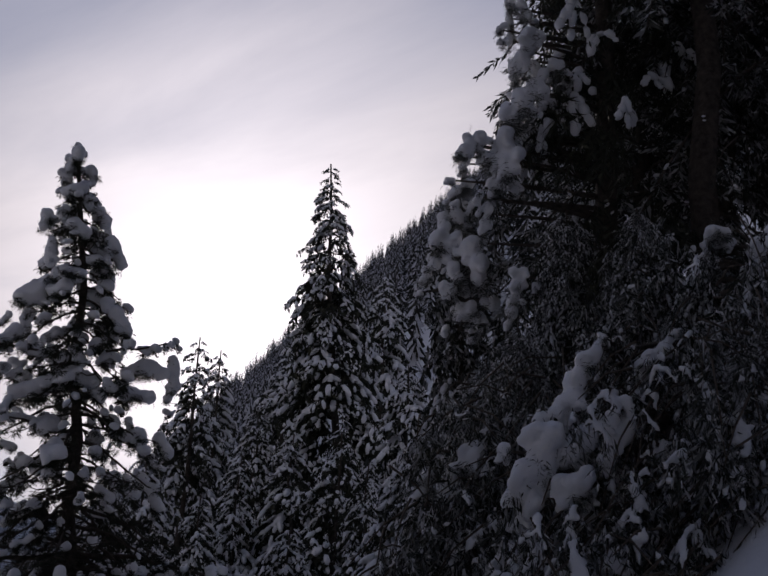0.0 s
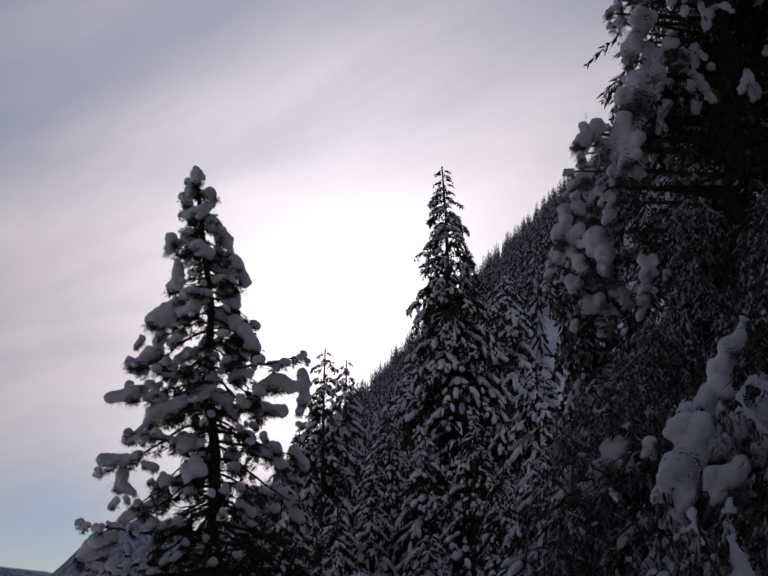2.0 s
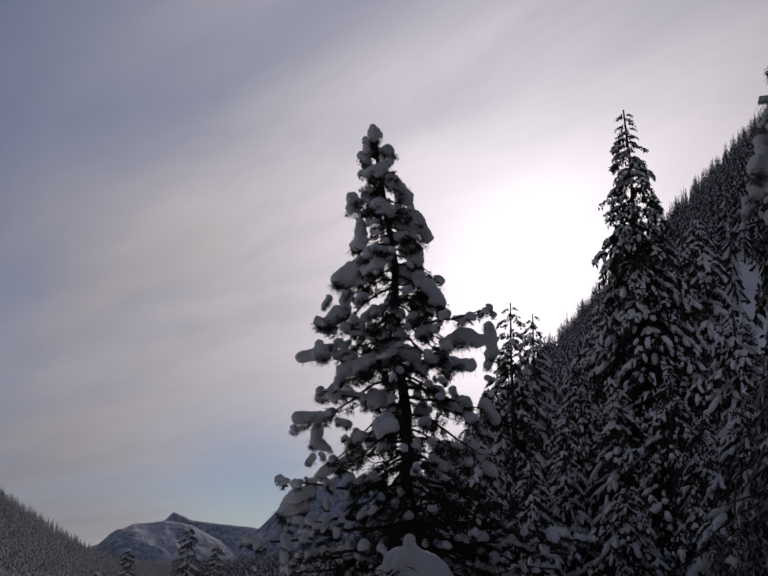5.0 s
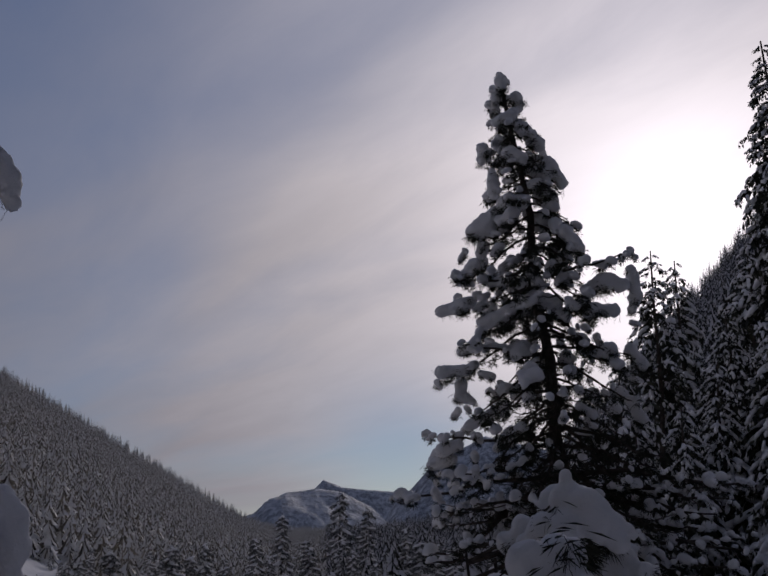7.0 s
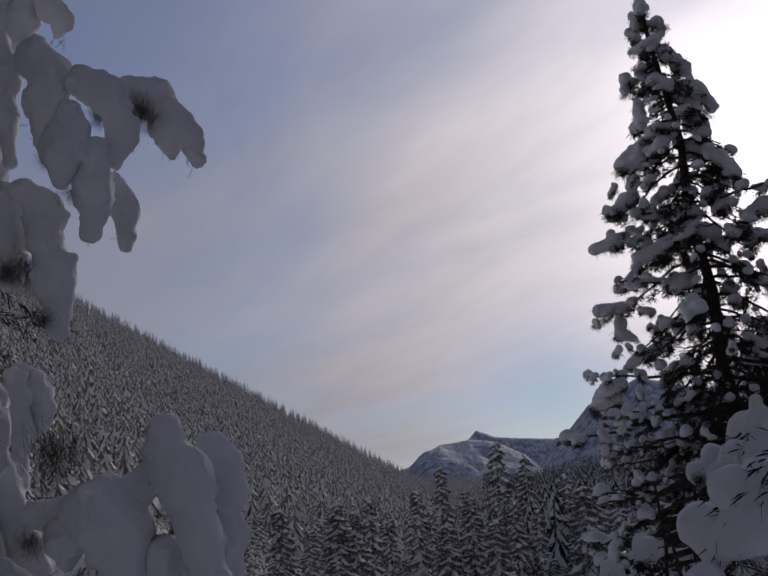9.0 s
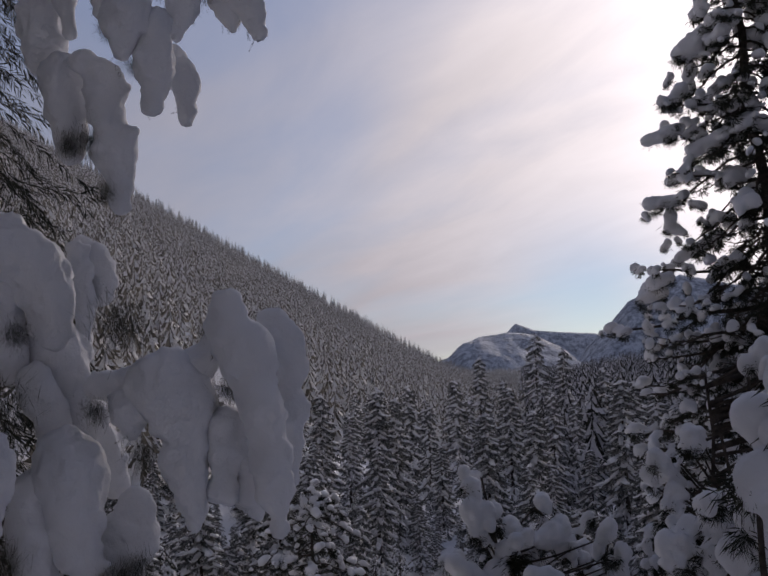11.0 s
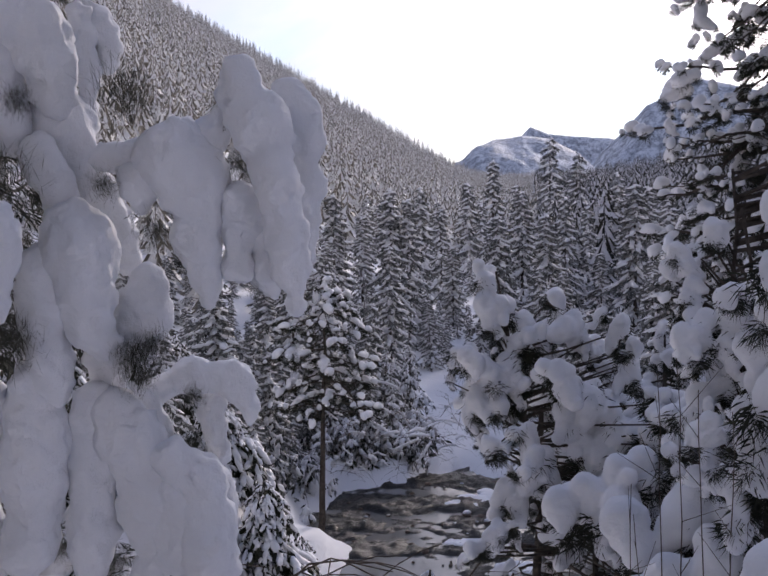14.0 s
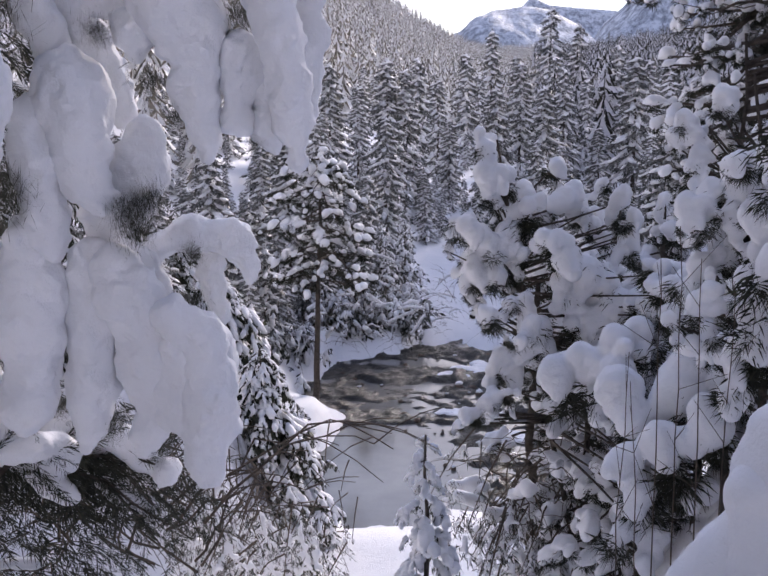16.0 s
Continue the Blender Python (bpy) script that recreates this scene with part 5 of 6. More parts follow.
# the young tree with heavy caps and the big dark trees on the slope
spruce(40.2, 11.4, 23.0, 0.95, 120, 70, "young dark spruce with drooping boughs on the slope", EYE_START, lean_az=1.0, low=0.03, power=0.6, tilt=0.8, share=0.25, size=0.42, kinds=BOUGHS_THIN, leaf=NEEDLES_FROST)
for k, (az, d, el, r) in enumerate([(48.6, 10.0, 52, 1.7), (54.5, 9.5, 58, 1.9), (61.5, 11, 55, 2.4), (52.0, 13.5, 48, 2.2), (58.0, 13.0, 50, 2.6), (64.5, 13.0, 50, 2.6), (51.0, 11.2, 50, 1.8), (55.5, 12.0, 50, 2.4)]):
    if k == 0:
        spruce(az, d, el, r, 90, 80, "big dark spruce with snow on its hanging outer boughs", EYE_START, low=0.22, power=0.4, tilt=1.0, share=0.22, size=0.5, fill=1.5, kinds=BOUGHS_NEAR)
        continue
    snowy_tree("spruce", az, d, el, r, 150, 80 + k, "big dark spruce with hanging branches on the slope", EYE_START, low=0.36 if d < 10 else 0.2, droop=0.9, lump=0.03, share=0.5, power=0.4, sprays=20, size=0.5, tip_lump=False, hang=1.4, side_snow=3, leaf=NEEDLES_FROST, voxel=0)
for k, (az, d, el, r) in enumerate([(43.8, 8.6, 16.0, 0.7), (46.5, 9.4, 22.0, 0.9), (50.5, 8.8, 22.0, 0.9), (55.0, 8.6, 20.0, 0.9), (42.0, 9.5, 14.0, 0.8), (58.5, 8.6, 20.0, 0.9)]):
    spruce(az, d, el, r, 150, 90 + k, "dark frosted young spruce crowded on the slope", EYE_START, low=0.02, power=0.5, tilt=0.9, share=0.6, size=0.36, fill=1.8, kinds=BOUGHS_FROST, leaf=NEEDLES_FROST)
# snow on the boughs and bushes of the slope
EDGE_CASCADE = ((0.195, -0.566, 9.347), 9.3, [
    (0, (44.0, 31.1, 10), (43.0, 29.6, 8)),
    (0, (44.3, 28.6, 10), (43.0, 26.9, 11), (42.4, 25.3, 10), (41.8, 23.2, 6), (41.3, 20.8, 5)),
    (-0.1, (40.8, 25.7, 8), (39.7, 24.8, 5)),
    (-0.1, (42.9, 25.0, 11), (42.2, 23.4, 6)),
    (0.1, (44.8, 26.7, 5), (44.4, 25.3, 3)),
    (0.1, (45.6, 29.6, 6), (44.7, 29.2, 6)),
    (0.1, (42.8, 32.8, 7), (43.7, 32.1, 7)),
    (0, (43.3, 18.6, 6), (42.8, 15.9, 5)),
])
YOUNG_CAPS = ((0.195, -0.566, 9.347), 10.6, [
    (0, (39.7, 22.1, 7), (38.8, 20.4, 9), (37.9, 18.2, 5)),
    (0, (39.7, 20.1, 8), (39.6, 19.1, 7)),
    (-0.1, (40.7, 19.6, 12), (41.3, 18.4, 11)),
    (-0.1, (39.7, 18.5, 11), (39.4, 17.5, 6)),
    (0, (40.6, 16.7, 6), (39.8, 16.4, 5)),
    (0.1, (40.2, 23.3, 6), (39.3, 22.8, 4)),
    (0, (41.7, 17.2, 6), (41.3, 17.0, 5)),
])
SNOW_RIDGE = ((0.195, -0.566, 9.347), 6.7, [
    (0.2, (48.0, 15.3, 4), (47.0, 13.9, 7), (46.6, 12.3, 10), (45.2, 10.5, 11)),
    (0, (45.0, 10.0, 11), (44.3, 8.7, 12), (43.8, 6.9, 13), (43.7, 5.3, 11), (44.0, 4.2, 6)),
    (0.1, (48.7, 11.7, 6), (47.2, 10.2, 9), (46.0, 8.9, 11)),
    (0.1, (49.4, 10.8, 6), (47.8, 8.5, 7)),
    (-0.1, (47.0, 7.7, 10), (45.5, 6.6, 11)),
    (0.4, (51.9, 15.1, 5), (50.5, 13.7, 9), (49.7, 13.1, 6)),
])
BANK_CAPS = ((0.195, -0.566, 9.347), 7.6, [
    (0, (41.2, 9.1, 10), (40.4, 8.0, 11), (39.6, 6.2, 7)),
    (0.3, (38.4, 7.9, 6), (37.8, 5.9, 6)),
    (0, (52.0, 7.8, 6), (54.0, 8.0, 6), (55.6, 7.5, 7)),
    (0, (55.0, 14.2, 7), (53.5, 12.8, 7), (52.5, 11.9, 6)),
    (0, (52.1, 11.3, 5), (54.1, 10.1, 6)),
    (0.3, (54.6, 20.6, 6), (53.6, 20.1, 5)),
    (0.3, (56.4, 19.7, 6), (55.8, 18.2, 6)),
    (-0.3, (55.7, 5.4, 12), (55.1, 3.7, 12)),
])
for k, (name, kind, table, label, at) in enumerate([
        ("spruce_bough", "bough", EDGE_CASCADE, "hanging spruce boughs draped with a cascade of snow", (48.6, 20, 10.0)),
        ("spruce", "tree", YOUNG_CAPS, "young spruce with drooping caps of snow", (40.3, 5, 10.9)),
        ("shrub", "shrub", SNOW_RIDGE, "bushes under a long drift of lying snow", (49.5, 10, 7.9)),
        ("shrub", "shrub", BANK_CAPS, "bare bushes with scattered pads of snow", (55.0, 6, 8.2))]):
    limb = thing(name, (0, 0, 0), label, kind)
    wood, hold = Pile(), np.array(polar(*at, EYE_START))
    for e in laden(limb, table, 700 + k, "draped snow", 0.018, 0.05, 30, 0.16, 0.3, (1.15, 1.15, 1.35, 1.3)[k], (5, 4, 8, 6)[k], (1.2, 1.2, 0.5, 0.9)[k], NEEDLES_FROST, beaded=True):
        tube(wood, [hold + [0, 0, e[2] - hold[2] + 0.1], (hold * [1, 1, 0] + e * [1, 1, 2]) / 2 + [0, 0, 0.08], e], [0.03, 0.02, 0.008], 5)
    part("limb_frame", wood, BARK, limb)["kind"] = "stuff"

# ---- the steep bank under the big trees ----
pile = Pile()
na_, ne_ = 46, 26
bank = np.zeros((ne_, na_, 3))
for i in range(ne_):
    for j in range(na_):
        a, e = 42.5 + 16 * j / (na_ - 1), -14 + 25 * i / (ne_ - 1) - 0.25 * abs(j - 20)
        q = polar(a, e, 7.6 - 0.5 * (i / (ne_ - 1)) ** 3, EYE_START)
        rough = noise.fractal(q * 0.9, 0.9, 2.0, 5)
        bank[i, j] = q + Vector((math.sin(radians(a)), math.cos(radians(a)), 0)) * (0.35 * rough + 0.7 * (abs(j - 22) / 22) ** 2)
idx = np.arange(ne_ * na_).reshape(ne_, na_)
pile.add(bank.reshape(-1, 3), np.concatenate([np.stack([idx[:-1, :-1], idx[:-1, 1:], idx[1:, 1:]], -1).reshape(-1, 3), np.stack([idx[:-1, :-1], idx[1:, 1:], idx[1:, :-1]], -1).reshape(-1, 3)]))
ob = tagged(new("earth_bank", pile.mesh("earth_bank", ROCK)), "dark brown overhanging bank of earth and rock", "bank", kind="structure")
sd = ob.modifiers.new("thick", "SOLIDIFY")
sd.thickness = 0.4


def shrub(az0, az1, el0, el1, count, seed, d, label, size=(0.25, 0.5), deep=0.4, eye=EYE_START, kinds=BOUGHS_NEAR, wild=1.7, bare=0.12):
    """Bushes on the slope: many short boughs that hang downhill, each with its snow."""
    rng = np.random.default_rng(seed)
    u = rng.uniform(0, 1, count)
    a, e = az0 + (az1 - az0) * u + rng.normal(0, 1.0, count), el0 + (el1 - el0) * u + rng.normal(0, wild, count)
    p = np.array([polar(a[k], e[k], d + rng.uniform(-deep, deep) + 0.06 * (e[k] - el0), eye) for k in range(count)])
    at = p.mean(axis=0)
    bush = thing("shrub", at, label, "shrub")
    toward = np.radians(90 - a) + np.pi
    turned = toward - 0.5 + rng.normal(0, 0.6, count)
    dirs = np.stack([np.cos(turned), np.sin(turned), -rng.uniform(0.3, 1.2, count)], axis=1)
    snow, green, wood = Pile(), Pile(), Pile()
    scatter_boughs(snow, green, kinds, dirs, rng.uniform(*size, count), p - at, rng, rng.uniform(0, 1, count) < (0.45 if kinds is BOUGHS_THIN else bare))
    for k in range(count // 3):
        b = p[k] - at - dirs[k] * 0.3
        o = dirs[k] * rng.uniform(0.3, 0.7) + rng.normal(0, 0.12, 3)
        tube(wood, [b, b + o * 0.5 + [0, 0, 0.06], b + o], [0.010, 0.007, 0.003], 4)
    part("brushwood", wood, TWIG, bush)["kind"] = "stuff"
    part("needles", green, NEEDLES_FROST, bush, "dark frosted twigs and needles", smooth=False)["kind"] = "stuff"
    (fused("snow_cover", snow, 0.021, bush, "drooping drifts of snow", 0.03, 2) if d < 20 else part("snow_cover", snow, SNOW, bush, "drooping pads of snow"))["kind"] = "stuff"
    return bush


shrub(61.0, 46.0, 15.0, 5.0, 260, 220, 7.2, "twiggy bushes laced with snow on the steep slope", (0.25, 0.5), 0.5, kinds=BOUGHS_LACE, wild=4.0)
shrub(56.0, 43.0, 4.0, 0.0, 200, 221, 6.7, "twiggy bushes laced with snow at the foot of the slope", (0.25, 0.5), 0.4, kinds=BOUGHS_LACE, wild=3.0)
shrub(52.5, 46.5, 18.5, 10.5, 50, 202, 7.6, "bush with snow draped over its hanging twigs", kinds=BOUGHS_FROST, bare=0.1)
shrub(57.5, 53.0, 18.0, 9.0, 60, 203, 7.0, "snowy bush on the steep slope", kinds=BOUGHS_FROST, bare=0.1)
shrub(58.0, 50.0, 8.5, 2.0, 110, 204, 6.9, "snowy bush at the foot of the bank", kinds=BOUGHS_FROST, bare=0.1)
shrub(44.0, 39.5, 11.5, 6.5, 90, 205, 7.8, "snow-dusted bush beside the bank", kinds=BOUGHS_FROST, bare=0.1)
shrub(43.5, 38.0, 7.5, 1.5, 170, 206, 7.6, "snow-dusted bush below the bank", kinds=BOUGHS_FROST, bare=0.1)
shrub(52.0, 44.5, 1.5, -2.5, 150, 207, 6.2, "snow-covered bush below the bank")

shrub(52.0, 44.5, 7.5, 2.0, 90, 208, 6.8, "snow-dusted twigs that hang over the earth bank", kinds=BOUGHS_FROST, bare=0.1, wild=2.2)
shrub(-8.0, 0.8, -12.2, -13.0, 150, 211, 33.4, "frosted low brush along the water", (0.6, 1.3), 0.7, EYE_END, BOUGHS, 0.35)
shrub(-7.0, 1.0, -12.6, -13.6, 150, 212, 32.7, "frosted low brush along the water", (0.5, 1.1), 0.5, EYE_END, BOUGHS_THIN, 0.35)
shrub(-9.0, 0.8, -10.2, -11.2, 150, 209, 36.5, "frosted low brush on the far bank of the stream", (0.7, 1.5), 2.2, EYE_END, BOUGHS, 0.5)
shrub(-9.5, -4.8, -14.0, -14.8, 90, 210, 29.5, "frosted low brush beside the pool", (0.5, 1.1), 1.5, EYE_END, BOUGHS, 0.8)

# ---- laden young pines by the bank ----
PINE_TOP = ((-0.017, 0.160, 9.022), 8, [
    (0, (6.2, -7.9, 6), (5.9, -6.0, 14), (5.5, -6.9, 7)),
    (0, (5.8, -5.2, 6), (5.4, -4.5, 10)),
    (0.1, (7.8, -7.3, 8), (7.0, -6.9, 11)),
    (0, (8.1, -7.8, 8), (7.7, -8.6, 14), (7.5, -10.2, 13), (7.3, -11.0, 7)),
    (-0.1, (6.4, -10.5, 12), (4.9, -9.2, 13), (4.2, -8.8, 10), (3.7, -9.2, 6)),
    (-0.1, (5.5, -10.4, 12), (4.9, -11.6, 10), (4.7, -12.6, 6)),
    (0.1, (6.9, -10.5, 13), (6.3, -10.9, 15), (5.9, -11.9, 9)),
    (0.3, (8.9, -5.9, 12), (9.7, -6.6, 10), (10.2, -7.2, 8)),
    (0.3, (10.0, -7.4, 14), (10.8, -8.1, 10), (11.4, -9.1, 7)),
])
PINE_MIDDLE = ((-0.017, 0.160, 9.022), 7.6, [
    (0, (8.6, -9.7, 10), (10.4, -10.4, 14), (11.7, -11.4, 15), (12.5, -12.2, 13)),
    (0.4, (12.9, -7.4, 11), (12.7, -8.4, 8)),
    (0.3, (13.4, -8.5, 8), (13.3, -9.8, 9)),
    (-0.1, (7.2, -13.0, 11), (6.7, -13.1, 15), (5.9, -13.8, 11)),
    (-0.1, (7.9, -13.6, 9), (8.5, -15.2, 15), (8.7, -16.3, 8)),
    (0, (9.9, -12.5, 12), (10.7, -13.5, 13), (11.1, -14.7, 9)),
    (0, (13.8, -12.8, 15), (12.8, -13.0, 19), (12.3, -14.3, 16)),
    (-0.1, (7.6, -15.7, 9), (7.0, -16.3, 12), (6.2, -17.4, 8)),
    (-0.4, (7.4, -17.9, 6), (5.6, -18.6, 10), (4.8, -19.3, 7)),
])
PINE_LOW = ((-0.017, 0.160, 9.022), 6.8, [
    (0, (10.0, -16.7, 19), (10.8, -16.4, 24), (12.0, -17.4, 19), (12.6, -18.9, 11)),
    (0.2, (14.8, -12.3, 11), (15.8, -12.0, 14), (17.3, -11.2, 15)),
    (0, (12.9, -15.5, 21), (14.3, -16.5, 19), (14.8, -17.5, 12)),
    (0, (15.2, -14.9, 18), (17.0, -14.9, 15), (18.4, -13.6, 16)),
    (-0.5, (14.4, -18.8, 24), (16.7, -17.8, 28), (18.6, -16.2, 23)),
    (-0.8, (14.0, -20.9, 19), (15.0, -22.5, 19), (14.2, -24.6, 17)),
    (-0.9, (16.6, -20.6, 23), (18.6, -19.2, 24)),
])
SIDE_PINE = ((-0.017, 0.160, 9.022), 5.6, [
    (0.3, (15.5, -4.0, 8), (16.1, -3.6, 10), (16.7, -4.6, 7)),
    (0.2, (16.5, -5.2, 10), (16.0, -6.4, 7)),
    (0.2, (18.2, -2.1, 9), (17.7, -1.9, 12), (17.3, -2.7, 7)),
    (0, (17.3, -7.1, 15), (18.5, -6.5, 18), (19.9, -6.7, 19)),
    (-0.1, (17.3, -7.6, 13), (16.9, -8.5, 10), (16.7, -9.5, 6)),
    (-0.1, (18.6, -7.8, 13), (19.0, -9.6, 7)),
    (0, (16.4, -12.0, 16), (17.4, -11.3, 15), (18.4, -10.6, 10)),
])
SIDE_PINE_LOW = ((-0.017, 0.160, 9.022), 5.2, [
    (-0.2, (21.2, -10.9, 28), (20.4, -13.0, 22), (19.3, -14.6, 15)),
    (0, (20.5, -8.2, 19), (19.9, -10.0, 13)),
    (-0.2, (20.7, -4.5, 21), (20.5, -6.5, 17)),
    (-0.1, (18.4, -13.1, 14), (17.4, -12.8, 13)),
    (0, (19.9, -11.0, 12), (19.3, -12.1, 8)),
    (-0.2, (20.3, -15.0, 19), (18.7, -17.2, 16)),
])
LEADER = ((0.251, -0.168, 9.227), 6.0, [
    (0, (20.8, 2.5, 9), (20.5, 1.4, 18), (20.9, 0.2, 22)),
    (0, (21.5, 1.3, 16), (22.5, 0.3, 18), (23.5, 0.3, 7)),
    (0, (19.6, 0.3, 16), (18.5, -0.4, 10)),
    (-0.1, (20.7, -0.5, 21), (20.5, -2.2, 22)),
    (0.1, (22.6, -1.0, 14), (22.5, -2.2, 16)),
    (0, (19.3, -1.4, 14), (18.8, -2.4, 16)),
])
EDGE_BOUGH = ((0.084, -0.077, 9.178), 4.6, [
    (0, (21.9, -0.4, 28), (20.5, -2.1, 29), (19.6, -3.9, 30), (18.7, -5.6, 25)),
])
BANK_SNOW = ((-0.017, 0.160, 9.022), 2.7, [
    (0, (23.3, -19.2, 51), (22.3, -22.7, 51), (20.8, -25.5, 51), (19.5, -28.3, 56)),
    (0, (24.5, -22.8, 70), (23.4, -26.3, 74)),
])


def away_from(root, e):
    """Limbs bow back from the path."""
    o = np.array([e[0], e[1], 0.0])
    return unit(o) * 0.12


def laden_pine(kind, tables, foot_az, foot_d, top, label, seed, needle=0.12, trunk_r=0.03, extra=4):
    """A young conifer whose every twig bends under its snow. top: azimuth, elevation and distance of its leader."""
    rng = np.random.default_rng(seed)
    foot = np.array(polar(foot_az, 0, foot_d, EYE_END))
    foot[2] = float(ground_z(foot[0], foot[1])) - 0.15
    tip = np.array(polar(*top, EYE_END))
    tree = thing(kind, (0, 0, 0), label, "tree")
    s = np.linspace(0, 1, 10)[:, None]
    axis = foot + (tip - foot) * s + rng.normal(0, 0.012, (10, 3)) * (s > 0) * (s < 1)
    trunk, limbs = Pile(), Pile()
    tube(trunk, axis, np.linspace(trunk_r, 0.008, 10), 8)
    for k, table in enumerate(tables):
        for e in laden(tree, table, seed + 1 + k, "rounded drooping caps of snow", 0.015, 0.022, 0, needle, back=0.7, fat=1.2, extra=extra, clumps=1.15, beaded=True):
            j = np.clip(np.interp(e[2] - 0.25, axis[:, 2], s[:, 0]), 0.02, 0.98)
            root = np.array([np.interp(j, s[:, 0], axis[:, c]) for c in range(3)])
            mid = (root + e) / 2 + [0, 0, -0.04]
            tube(limbs, [root, mid + away_from(root, e), e], [0.012, 0.008, 0.005], 6)
    part("trunk", trunk, BARK, tree)
    part("limb_frame", limbs, BARK, tree)["kind"] = "stuff"
    return tree


laden_pine("pine", [PINE_TOP, PINE_MIDDLE, PINE_LOW], 12.0, 8.4, (6.1, -4.4, 8.0), "young pine buried in round drooping clumps of snow", 600)
laden_pine("pine", [SIDE_PINE, SIDE_PINE_LOW], 21.0, 5.7, (19.0, -1.0, 5.7), "bushy young pine with drooping mushrooms of snow", 620)
laden_pine("pine", [LEADER], 19.0, 6.1, (18.5, 1.0, 6.05), "snow-buried leader of a young pine", 640)
laden_pine("pine", [EDGE_BOUGH], 21.5, 4.7, (21.0, 1.2, 4.7), "young pine bent under one thick bough of snow", 650, extra=0)
spruce(2.3, 6.2, -20.3, 0.32, 36, 660, "small young spruce wrapped in snow below the path", EYE_END, low=0.1, power=0.7, tilt=0.9, share=0.97, size=0.26, fill=0.8, kinds=BOUGHS_LADEN)
# smaller pines fill the bank behind them
for k, (az, d, el, r, c) in enumerate([(8.4, 9.0, -8.0, 0.5, 40), (11.6, 9.2, -8.2, 0.7, 44), (15.0, 8.6, -7.5, 0.7, 44), (20.6, 7.0, -1.5, 0.5, 40), (24.0, 6.6, -1.0, 0.7, 42), (17.5, 7.2, -8.5, 0.6, 40), (11.5, 8.2, -13.5, 0.5, 34), (14.5, 7.4, -13.2, 0.6, 40)]):
    pine(az, d, el, r, c, 120 + k, "young pine buried in round clumps of snow", EYE_END, low=0.08, tuft=0.06, share=0.84, power=0.5, ragged=0.5, rise=(0.1, 0.6), droop=0.9, inner=0.3, dense=1.5, brushes=BRUSHES_FINE, fuse=0.018)
# a thick cushion of snow on the edge of the path
cushion = thing("snow_bank", (0, 0, 0), "thick smooth cushion of snow on the path's edge", "snow bank")
for lobe in BANK_SNOW[2]:
    pile = Pile()
    sag(pile, *lobe_line(lobe, BANK_SNOW[1], BANK_SNOW[0]), np.random.default_rng(670))
    fused("snow_lobe", pile, 0.02, cushion, "", 0.02, 6)

# ---- the river bank ----
pine(-3.3, 26.0, -4.9, 1.6, 44, 150, "thin-stemmed pine with a ragged crown leaning over the bank", EYE_END, lean_az=-0.7, low=0.5, tuft=0.085, share=0.4, power=0.22, ragged=0.6, rise=(-0.1, 0.25), droop=0.7, inner=0.2, dense=1.3)
for k, (az, d, el, r) in enumerate([(-7.0, 17.0, -15.5, 1.3), (-5.0, 17.6, -18.5, 0.9), (-9.5, 18.5, -12.5, 1.3), (-11.5, 22, -7.5, 1.5), (-14.0, 20, -6.5, 1.5), (-17.5, 19, -5.0, 1.6), (-20.5, 17, -6.0, 1.5)]):
    spruce(az, d, el, r, 75, 160 + k, "small spruce plastered with snow on the river bank", EYE_END, low=0.03, power=0.7, share=0.97, tilt=0.6, size=0.5)

rng = np.random.default_rng(170)
for k in range(18):
    spruce(-8.6 + 0.56 * k + rng.uniform(-0.3, 0.3), 32.8 + 6.0 * rng.uniform(), rng.uniform(-11.0, -7.5), rng.uniform(0.8, 1.25), 34, 171 + k, "young snow-covered spruce above the stream", EYE_END, low=0.02, power=0.7, share=0.97, tilt=0.5, size=0.6, fill=0.6, leaf=NEEDLES_FROST)

# ---- valley trees ----
LOD = [conifer(100 + k, 13, 2.5, 92, droop=0.85, low=0.03, sprays=5, spray_size=0.9, pads=5, pad=0.18, level=1, templates=SPRAYS_BROAD, sticks=False, ragged=0.5, snow_share=0.9) for k in range(5)]
LOD += [conifer(110 + k, 13, 2.4, 56, droop=0.85, low=0.03, sprays=4, spray_size=1.1, pads=4, pad=0.21, level=1, templates=SPRAYS_BROAD, sticks=False, ragged=0.5, snow_share=0.9) for k in range(5)]
rng = np.random.default_rng(5)
spots = []
tries = 0
while len(spots) < 290 and tries < 14000:
    tries += 1
    a, d = rng.uniform(-25, 24), 28 + 90 * rng.uniform(0, 1) ** 1.1
    if a < -6 and rng.uniform() < 0.6:
        d = rng.uniform(16, 42)
    x, y = d * math.sin(radians(a)), d * math.cos(radians(a))
    if abs(x - 1.0 - 0.05 * (y - 24)) < 4.4 and y < 42:
        continue
    if all(math.hypot(x - p[0], y - p[1]) > 1.5 + 0.014 * d for p in spots):
        spots.append((x, y, d, a))
small = len(spots)
tries = 0
while len(spots) < small + 110 and tries < 6000:
    tries += 1
    a, d = rng.uniform(-11, 11), 31 + 25 * rng.uniform(0, 1) ** 1.5
    x, y = d * math.sin(radians(a)), d * math.cos(radians(a))
    if abs(x - 2.6) < 3.0 and y < 46 or abs(x - 1.0 - 0.05 * (y - 24)) < 4.4 and y < 32.5:
        continue
    if all(math.hypot(x - p[0], y - p[1]) > 1.2 for p in spots):
        spots.append((x, y, d, a))
tries = 0
